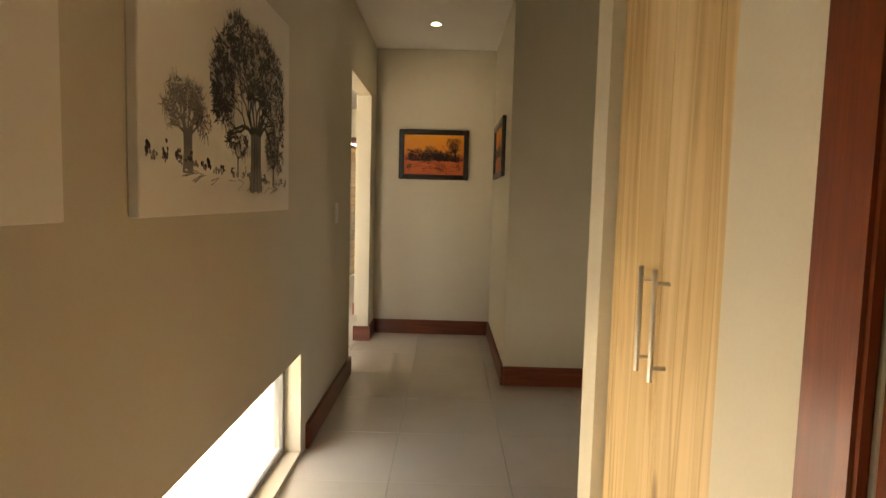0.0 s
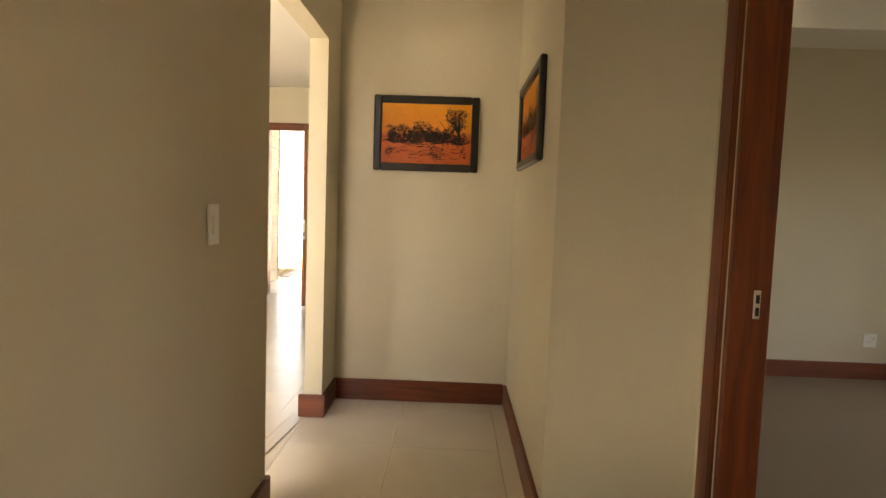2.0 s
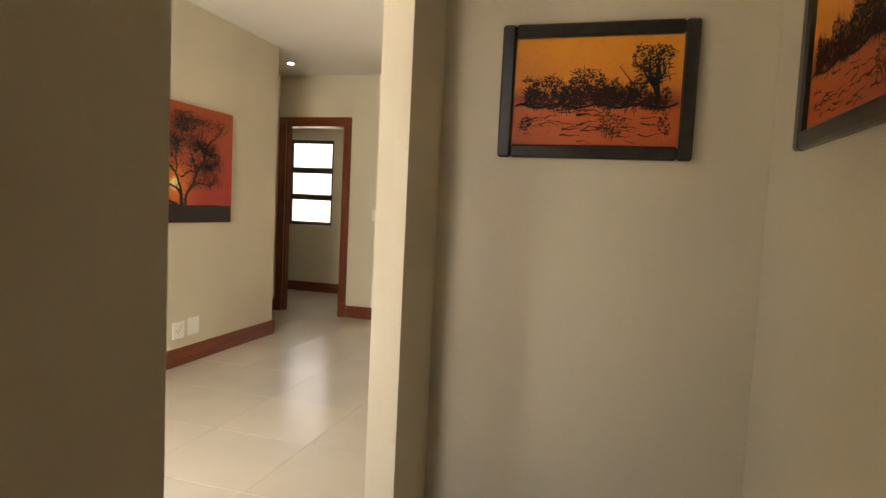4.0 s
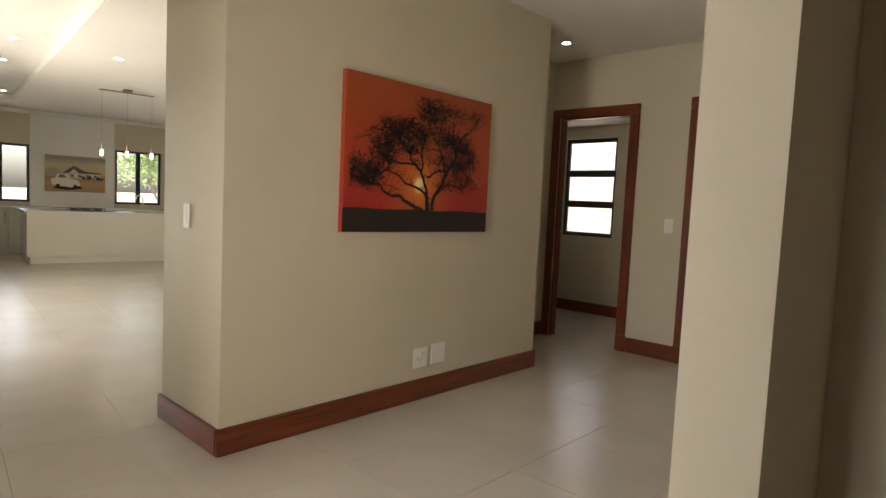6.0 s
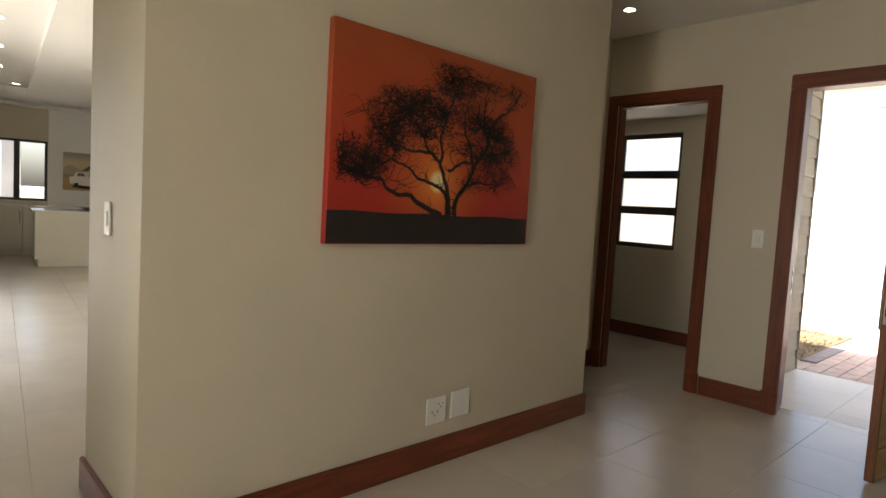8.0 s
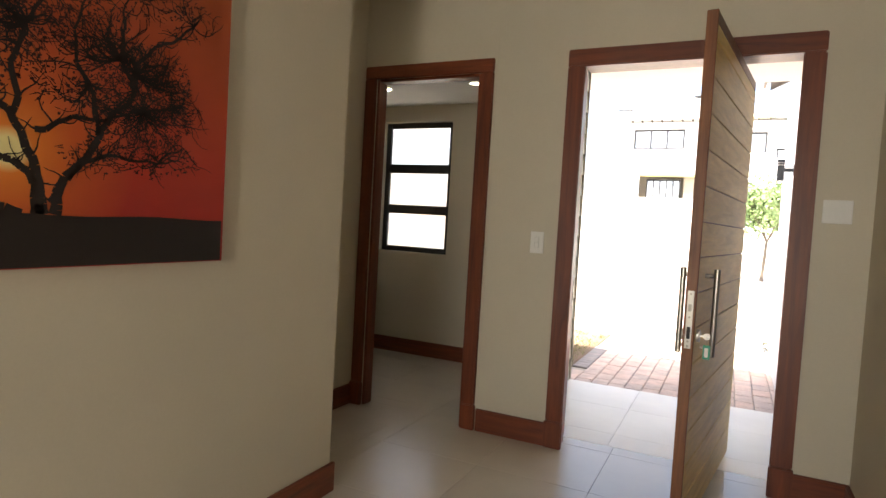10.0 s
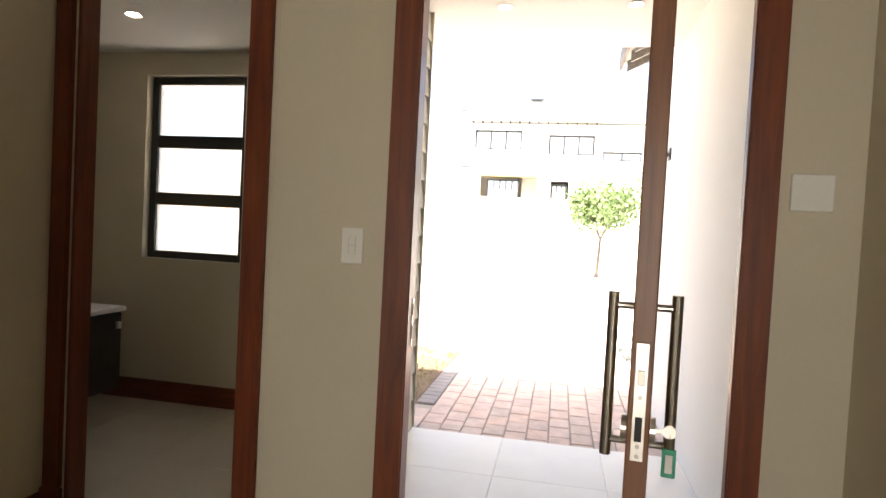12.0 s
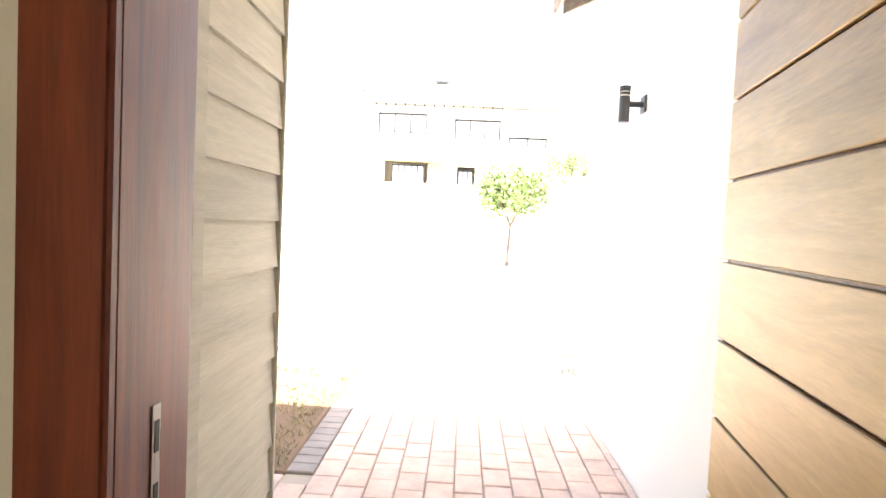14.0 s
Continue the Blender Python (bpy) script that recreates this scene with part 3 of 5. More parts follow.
part("latch", B(-0.007, 0.007, DY0 - 0.006, DY0 - 0.0021, 0.99, 1.02, bevel=0.001), DARKSTEEL, lock)
part("bolt_slot", B(-0.007, 0.007, DY0 - 0.003, DY0 - 0.0021, 0.875, 0.925), BLACK, lock)
for z in (0.845, 0.865, 0.965, 1.062):
    part("screw", rod(bmesh.new(), (0, DY0 - 0.0035, z), (0, DY0 - 0.0018, z), 0.0045, n=10), DARKSTEEL, lock)
key = thing("key", (0, 0, 0), "house key in the lock with a green plastic tag", "key")
key.matrix_basis = LEAF_AT
part("blade", B(DT + 0.012, DT + 0.03, DY0 + 0.058, DY0 + 0.061, 0.881, 0.889), STEEL, key)
part("bow", rod(bmesh.new(), (DT + 0.04, DY0 + 0.058, 0.885), (DT + 0.04, DY0 + 0.061, 0.885), 0.014, n=16), STEEL, key)
part("ring", rod(bmesh.new(), (DT + 0.042, DY0 + 0.058, 0.88), (DT + 0.042, DY0 + 0.058, 0.852), 0.0012, n=6), DARKSTEEL, key)
part("tag", B(DT + 0.028, DT + 0.056, DY0 + 0.056, DY0 + 0.061, 0.79, 0.85, bevel=0.002), GREENTAG, key, "green plastic key tag")
part("tag_paper", B(DT + 0.035, DT + 0.049, DY0 + 0.0548, DY0 + 0.0559, 0.80, 0.838), PLASTIC, key, "white paper label")


# -- windows --
def window(name, axis, pos, a0, a1, z0, z1, rails=(), mullions=(), mat=BRONZE, fw=0.045, d=0.05, pane_mat=GLASS, label="", at=None):
    """A metal window in the plane axis = pos."""
    c = (pos, (a0 + a1) / 2, z0) if axis == "x" else ((a0 + a1) / 2, pos, z0)
    w = thing(name, c, label, "window", kind="structure", at=at)

    def put(n, p, q, lo, hi, dd, m):
        b = B(pos - dd, pos + dd, p, q, lo, hi, bevel=0.003 if m is not pane_mat else 0) if axis == "x" else B(p, q, pos - dd, pos + dd, lo, hi, bevel=0.003 if m is not pane_mat else 0)
        return part(n, b, m, w)

    h = d / 2
    put("window_frame", a0, a0 + fw, z0, z1, h, mat)
    put("window_frame", a1 - fw, a1, z0, z1, h, mat)
    put("window_frame", a0 + fw, a1 - fw, z0, z0 + fw, h, mat)
    put("window_frame", a0 + fw, a1 - fw, z1 - fw, z1, h, mat)
    for z, t in rails:
        put("transom", a0 + fw, a1 - fw, z - t / 2, z + t / 2, h, mat)
    for a, t in mullions:
        put("mullion", a - t / 2, a + t / 2, z0 + fw, z1 - fw, h + 0.004, mat)
    edges_a = [a0 + fw, *[v for a, t in mullions for v in (a - t / 2, a + t / 2)], a1 - fw]
    edges_z = [z0 + fw, *[v for z, t in sorted(rails) for v in (z - t / 2, z + t / 2)], z1 - fw]
    for p, q in zip(edges_a[::2], edges_a[1::2]):
        for lo, hi in zip(edges_z[::2], edges_z[1::2]):
            put("pane", p, q, lo, hi, 0.003, pane_mat).visible_shadow = False
    return w


window("window_1", "x", -0.585, -0.6, 2.884, 0.032, 0.539, mullions=[(1.50, 0.07)], mat=GREYALU, fw=0.03, d=0.05, label="low grey aluminium window at floor level")
window("window_2", "y", 11.50, -4.544, -3.801, 0.986, 2.239, rails=[(1.795, 0.085), (1.40, 0.085)], pane_mat=FROST, fw=0.05, label="dark aluminium cloakroom window with three frosted panes")
window("window_3", "x", -14.66, 5.131, 6.089, 0.981, 2.119, mullions=[(5.61, 0.09)], at=ASKEW, label="dark aluminium two-pane kitchen window")
window("window_4", "x", -14.66, 7.611, 8.529, 1.001, 2.159, mullions=[(8.07, 0.09)], at=ASKEW, label="dark aluminium two-pane kitchen window")
window("window_5", "y", 4.20, -9.499, -5.501, 0.001, 2.249, mullions=[(-7.5, 0.09)], at=ASKEW, label="wide dark aluminium sliding doors of the living room")
# Unseen, assumed opening; placed and sized for the light it gives the hall.
window("window_7", "y", 4.20, -2.199, -1.401, 0.001, 2.249, at=ASKEW, label="assumed, unseen narrow glazed door that lets daylight into the hall")
window("window_6", "x", 4.72, 3.801, 5.399, 0.501, 1.999, mullions=[(4.6, 0.08)], label="dark aluminium bedroom window")


# -- passage things --
def downlight(x, y, z, at=None, r=0.03, label="small round recessed ceiling downlight, lit"):
    t = thing("downlight", (x, y, z - 0.012), label, "ceiling light", "recessed downlights", at=at)
    bm = bmesh.new()
    bmesh.ops.create_cone(bm, cap_ends=False, segments=24, radius1=r + 0.014, radius2=r, depth=0.012, matrix=Matrix.Translation((x, y, z - 0.006)))
    part("ring", bm, PLASTIC, t, smooth=True)
    part("bulb", rod(bmesh.new(), (x, y, z - 0.010), (x, y, z - 0.001), r, n=24), BULB, t, "glowing bulb")


downlight(0.103, 4.92, H1)
downlight(0.103, 1.2, H1)
downlight(-3.24, 9.25, H2)
downlight(-4.10, 10.72, 2.395)
downlight(-3.28, 10.68, 2.395)
downlight(2.405, 6.13, 2.90)
downlight(-2.11, 11.43, 2.66)
downlight(-1.35, 11.43, 2.66)
for x, y in ((-8.3, 5.335), (-9.8, 5.335), (-11.3, 5.335)):
    downlight(x, y, 2.90, ASKEW, 0.04)
downlight(-12.9, 5.56, 2.90, ASKEW, 0.04)
downlight(-7.95, 6.28, 2.803, ASKEW, 0.04)


def bars2d(bm, pts, place, h):
    """A flat brush stroke from (u, v, width) points."""
    for (u0, v0, w0), (u1, v1, w1) in zip(pts, pts[1:]):
        dx, dy = u1 - u0, v1 - v0
        l = math.hypot(dx, dy) or 1
        nx, ny = -dy / l, dx / l
        q = [(u0 + nx * w0, v0 + ny * w0), (u0 - nx * w0, v0 - ny * w0), (u1 - nx * w1, v1 - ny * w1), (u1 + nx * w1, v1 + ny * w1)]
        bm.faces.new([bm.verts.new(place(*p, h)) for p in q])


def blob2d(bm, rng, u, v, ru, rv, place, h, n=9):
    a0 = rng.random() * 6
    ring = [bm.verts.new(place(u + ru * (0.6 + 0.4 * rng.random()) * math.cos(a0 + i * 2 * math.pi / n), v + rv * (0.6 + 0.4 * rng.random()) * math.sin(a0 + i * 2 * math.pi / n), h)) for i in range(n)]
    bm.faces.new(ring)


def branch2d(bm, rng, u, v, ang, length, width, depth, place, h, spread=0.6, tips=None, inside=None):
    pts = [(u, v, width)]
    steps = 3
    for i in range(steps):
        ang += rng.uniform(-0.28, 0.28)
        u += math.cos(ang) * length / steps
        v += math.sin(ang) * length / steps
        if inside and not inside(u, v):
            break
        pts.append((u, v, width * (1 - 0.35 * (i + 1) / steps)))
    bars2d(bm, pts, place, h)
    if len(pts) <= steps:
        return
    if depth == 0:
        if tips is not None:
            tips.append((u, v))
        return
    for k in range(2 if rng.random() < 0.7 else 3):
        a = ang + rng.uniform(-spread, spread) * 1.25
        a += 0.10 * (math.pi / 2 - a)
        branch2d(bm, rng, u, v, a, length * rng.uniform(0.68, 0.88), width * 0.62, depth - 1, place, h, spread, tips, inside)


def clump2d(bm, r, u, v, ru, rv, n, place, h, ok, size=1.0, seed=0, loose=0.35):
    """A cloud of small leaves and twigs, ragged at its edge."""
    for _ in range(n):
        a, q = r.uniform(0, 6.283), r.random() ** 0.55
        cu, cv_ = u + ru * q * math.cos(a), v + rv * q * math.sin(a)
        m = 0.03 * size
        if r.random() < loose * q or noise.noise(Vector((cu * 34, cv_ * 34, seed))) < -0.25:
            continue
        if not (ok(cu - m, cv_ - m) and ok(cu + m, cv_ + m)):
            continue
        if r.random() < 0.45:
            b = a + r.gauss(0, 0.8)
            l = r.uniform(0.010, 0.026) * size
            bars2d(bm, [(cu, cv_, 0.0016 * size), (cu + l * math.cos(b), cv_ + l * math.sin(b), 0.0007 * size)], place, h)
        else:
            blob2d(bm, r, cu, cv_, r.uniform(0.003, 0.007) * size, r.uniform(0.002, 0.006) * size, place, h + 0.0002, 5)


def curve2d(bm, r, p, q, w0, w1, place, h, bend=0.15, n=7):
    """A wavering painted branch from p to q."""
    dx, dy = q[0] - p[0], q[1] - p[1]
    k = r.uniform(-bend, bend)
    pts = []
    for i in range(n + 1):
        t = i / n
        o = k * math.sin(math.pi * t) + 0.03 * math.sin(9 * t + k * 40)
        pts.append((p[0] + dx * t - dy * o, p[1] + dy * t + dx * o, w0 + (w1 - w0) * t))
    bars2d(bm, pts, place, h)
    return pts


# sunset canvas in the hall
cv = thing("canvas_print", (-2.99, 7.27, 1.12), "large unframed canvas of a black tree against an orange-red sunset", "picture")
CY0, CY1, CZ0, CZ1 = 6.65, 7.935, 1.12, 2.028
part("canvas", B(-3.0195, -2.985, CY0, CY1, CZ0, CZ1, bevel=0.003), SUNSET, cv)
on_block = lambda u, v, h: (-2.9845 + h, CY0 + u, CZ0 + v)
bm = bmesh.new()
bars = [(0.002 + i * 0.0636, 0.140 + 0.003 * math.sin(i * 0.9)) for i in range(21)]
for (u0, v0), (u1, v1) in zip(bars, bars[1:]):
    bm.faces.new([bm.verts.new(on_block(*p, 0.0)) for p in ((u0, 0.003), (u1, 0.003), (u1, v1), (u0, v0))])
part("painted_ground", bm, INK, cv, "black painted ground")
rng = random.Random(5)
wood_bm, leaf_bm = bmesh.new(), bmesh.new()
CW, CH = CY1 - CY0, CZ1 - CZ0
fits = lambda u, v: 0.01 < u < CW - 0.02 and 0.12 < v < CH - 0.03
# limbs as fractions of the canvas, the half width first; leaf clumps with their radii and leaf counts
BOUGH_LINES = (
    (0.0105, (0.494, 0.154), (0.418, 0.187), (0.338, 0.246), (0.244, 0.261), (0.214, 0.312), (0.109, 0.334), (0.037, 0.393)),
    (0.0075, (0.515, 0.241), (0.473, 0.297), (0.411, 0.321), (0.326, 0.383), (0.25, 0.416), (0.166, 0.387)),
    (0.01, (0.522, 0.184), (0.508, 0.314), (0.473, 0.419), (0.418, 0.47), (0.332, 0.466), (0.226, 0.494)),
    (0.0065, (0.473, 0.412), (0.466, 0.554), (0.494, 0.674), (0.529, 0.782), (0.515, 0.895)),
    (0.0095, (0.551, 0.185), (0.603, 0.306), (0.648, 0.414), (0.711, 0.512), (0.726, 0.637), (0.791, 0.733), (0.893, 0.863)),
    (0.006, (0.515, 0.387), (0.558, 0.42), (0.633, 0.443), (0.726, 0.499), (0.842, 0.544)),
    (0.005, (0.445, 0.452), (0.378, 0.57), (0.326, 0.645), (0.288, 0.706)),
    (0.005, (0.58, 0.26), (0.664, 0.34), (0.791, 0.334), (0.859, 0.355)),
    (0.006, (0.641, 0.398), (0.618, 0.546), (0.588, 0.69), (0.618, 0.815)),
    (0.005, (0.711, 0.589), (0.695, 0.739), (0.711, 0.864)),
)
CLUMPS = ((0.087, 0.36, 0.129, 0.072, 900),
          (0.065, 0.434, 0.081, 0.065, 420),
          (0.178, 0.435, 0.105, 0.08, 600),
          (0.149, 0.353, 0.097, 0.051, 500),
          (0.244, 0.496, 0.089, 0.072, 600),
          (0.288, 0.638, 0.137, 0.109, 1300),
          (0.351, 0.705, 0.089, 0.065, 600),
          (0.25, 0.591, 0.081, 0.072, 500),
          (0.473, 0.67, 0.097, 0.109, 800),
          (0.529, 0.855, 0.105, 0.072, 900),
          (0.558, 0.773, 0.097, 0.072, 520),
          (0.695, 0.861, 0.105, 0.072, 420),
          (0.859, 0.848, 0.073, 0.065, 200),
          (0.648, 0.655, 0.097, 0.101, 700),
          (0.759, 0.611, 0.105, 0.101, 1100),
          (0.742, 0.47, 0.121, 0.08, 1100),
          (0.816, 0.541, 0.065, 0.087, 500),
          (0.791, 0.35, 0.113, 0.058, 350),
          (0.648, 0.339, 0.081, 0.051, 260),
          (0.418, 0.562, 0.097, 0.072, 420),
          (0.588, 0.512, 0.081, 0.072, 300))
boughs = []
for w, *pts in BOUGH_LINES:
    w *= 1.35
    n = len(pts) - 1
    for i, (p, q) in enumerate(zip(pts, pts[1:])):
        k0, k1 = w * (1 - 0.75 * i / n), w * (1 - 0.75 * (i + 1) / n)
        boughs += curve2d(wood_bm, rng, (p[0] * CW, p[1] * CH), (q[0] * CW, q[1] * CH), k0, k1, on_block, 0.0006, 0.12, 5)
for p in boughs[4::2]:
    q = (p[0] + rng.gauss(0, 0.05), p[1] + abs(rng.gauss(0.02, 0.045)))
    if fits(*q):
        curve2d(wood_bm, rng, p[:2], q, min(0.0028, p[2] * 0.6), 0.0008, on_block, 0.0007, 0.35, 5)
for fu, fv, ru, rv, n in CLUMPS:
    cu, cv_ = fu * CW, fv * CH
    ru, rv = ru * CW, rv * CH
    fork = min(boughs, key=lambda p: math.hypot(p[0] - cu, p[1] - cv_))
    for k in range(max(8, n // 30)):
        q = (cu + rng.gauss(0, ru * 0.55), cv_ + rng.gauss(0.01, rv * 0.55))
        if fits(*q):
            twig = curve2d(wood_bm, rng, fork[:2], q, min(0.003, fork[2] * 0.6), 0.0010, on_block, 0.0007, 0.4)
            for _ in range(3):
                e = (q[0] + rng.gauss(0, 0.035), q[1] + rng.gauss(0.012, 0.030))
                if fits(*e):
                    curve2d(wood_bm, rng, twig[rng.randint(3, 6)][:2], e, 0.0016, 0.0007, on_block, 0.0008, 0.4, 4)
    clump2d(leaf_bm, rng, cu, cv_, ru * 1.1, rv * 1.1, int(n * 0.75), on_block, 0.0004, fits, 1.05, 3, 0.55)
for o, l in ((-0.018, -0.03), (0.0, -0.02), (0.030, 0.045)):
    curve2d(wood_bm, rng, (0.535 * CW + o, 0.139), (0.535 * CW + l, 0.235), 0.017, 0.010, on_block, 0.0005, 0.1)
part("painted_tree", wood_bm, INK, cv, "black painted tree trunk and branches")
part("painted_leaves", leaf_bm, FOLIAGE, cv, "dark brown painted leaf clumps")


# ink-wash canvases in the passage
def ink_canvas(y0, y1, seed, label, shift=0.0):
    t = thing("canvas_print", (-0.47, (y0 + y1) / 2, 1.27), label, "picture", "ink-wash canvases in the passage")
    part("canvas", B(-0.4795, -0.452, y0, y1, 1.27, 2.05, bevel=0.003), CANVAS, t)
    on = lambda u, v, h: (-0.4515 + h, y0 + max(0.004, u + shift), 1.27 + v)
    W = y1 - y0
    r = random.Random(seed)
    ink, pale = bmesh.new(), bmesh.new()
    ok = lambda u, v: max(0.02, 0.02 - shift) < u < W - 0.05 and 0.05 < v < 0.76

    def crown(bmx, u, v, ru, rv, n, size=1.5):
        clump2d(bmx, r, u, v, ru, rv, n, on, 0.0008, ok, size, seed, 0.25)

    def baobab(bmx, u, v, h, w, depth, limb=0.16):
        for k in range(13):
            o = (k - 6) / 6
            m = pale if k % 2 else bmx
            wd = w * (0.20 if k % 2 else r.uniform(0.012, 0.055))
            o += r.uniform(-0.07, 0.07)
            bars2d(m, [(u + o * w * 1.0, v - 0.012 + 0.012 * r.random(), wd), (u + o * w * 0.72, v + h * 0.2, wd), (u + o * w * 0.78, v + h * 0.44, wd)], on, 0.0003 if k % 2 else 0.0005)
        for k in range(9):
            o = (k - 4) / 4
            branch2d(bmx, r, u + o * w * 0.7, v + h * 0.40, math.pi / 2 - o * 1.15, h * limb, w * 0.16, depth, on, 0.0006, 0.8, None, ok)

    # the large tree: a broad fluted trunk under a dense, drooping crown
    baobab(ink, W * 0.645, 0.075, 0.50, 0.066, 5, 0.13)
    for fu, fv, ru, rv, n in ((0.40, 0.40, 0.10, 0.08, 550), (0.43, 0.49, 0.10, 0.07, 500), (0.53, 0.57, 0.13, 0.075, 750), (0.60, 0.46, 0.13, 0.08, 450), (0.70, 0.58, 0.12, 0.07, 450),
                              (0.80, 0.54, 0.13, 0.08, 450), (0.88, 0.44, 0.07, 0.12, 400), (0.90, 0.31, 0.045, 0.09, 190), (0.74, 0.44, 0.12, 0.07, 300), (0.40, 0.31, 0.08, 0.04, 175), (0.37, 0.36, 0.05, 0.07, 175)):
        crown(ink, W * fu, fv, ru, rv, n)
    # the paler one on the rise, its crown spread like a fan
    baobab(pale, W * 0.20, 0.125, 0.24, 0.033, 5, 0.14)
    for fu, fv, ru, rv, n in ((0.13, 0.27, 0.05, 0.045, 120), (0.17, 0.325, 0.07, 0.03, 170), (0.23, 0.315, 0.07, 0.035, 170), (0.28, 0.26, 0.05, 0.045, 120), (0.20, 0.26, 0.09, 0.04, 80)):
        crown(pale, W * fu, fv, ru, rv, n, 1.2)
        crown(ink, W * fu, fv, ru, rv, n // 6, 0.9)
    baobab(ink, W * 0.50, 0.125, 0.13, 0.007, 3)
    crown(ink, W * 0.46, 0.235, 0.05, 0.030, 190, 1.1)
    crown(ink, W * 0.54, 0.225, 0.05, 0.035, 190, 1.1)
    baobab(ink, W * 0.815, 0.10, 0.16, 0.012, 4)
    crown(ink, W * 0.80, 0.245, 0.085, 0.075, 620, 1.1)
    crown(ink, W * 0.88, 0.20, 0.05, 0.05, 220, 1.1)
    for fu, s in ((0.03, 1.5), (0.105, 1.2), (0.154, 1.2), (0.213, 1.1), (0.309, 1.5), (0.394, 1.0), (0.46, 0.8), (0.55, 0.8), (0.73, 0.9), (0.90, 0.9), (0.95, 0.8)):
        for _ in range(9):
            blob2d(ink, r, max(0.03, fu * W + r.gauss(0, 0.010 * s)), 0.150 - 0.045 * fu + abs(r.gauss(0, 0.012 * s)), 0.006 * s, 0.007 * s, on, 0.0007, 7)
    for k in range(16):
        u = 0.06 + (W - 0.12) * k / 15 + r.uniform(-0.02, 0.02)
        s = r.uniform(0.4, 1.0)
        for _ in range(8):
            blob2d(pale, r, u + r.gauss(0, 0.018 * s), 0.140 - 0.045 * u / W + abs(r.gauss(0, 0.012 * s)), 0.010 * s, 0.010 * s, on, 0.0007, 7)
    for k in range(30):
        u = r.uniform(0.2, W - 0.15)
        bars2d(pale, [(u, 0.125 - 0.045 * u / W + r.uniform(-0.03, 0.01), 0.0015), (u + 0.06, 0.123 - 0.045 * u / W, 0.0008)], on, 0.0003)
    part("ink_drawing", ink, PENCIL, t, "dark ink-wash baobab trees")
    tagged(part("pale_drawing", pale, PENCIL_LIGHT, t), "pale ink-wash trees and shrubs", kind="stuff")


ink_canvas(1.30, 2.54, 3, "unframed cream canvas with ink-wash baobab trees")
ink_canvas(-0.20, 1.04, 8, "unframed cream canvas with pale ink-wash trees", -0.36)


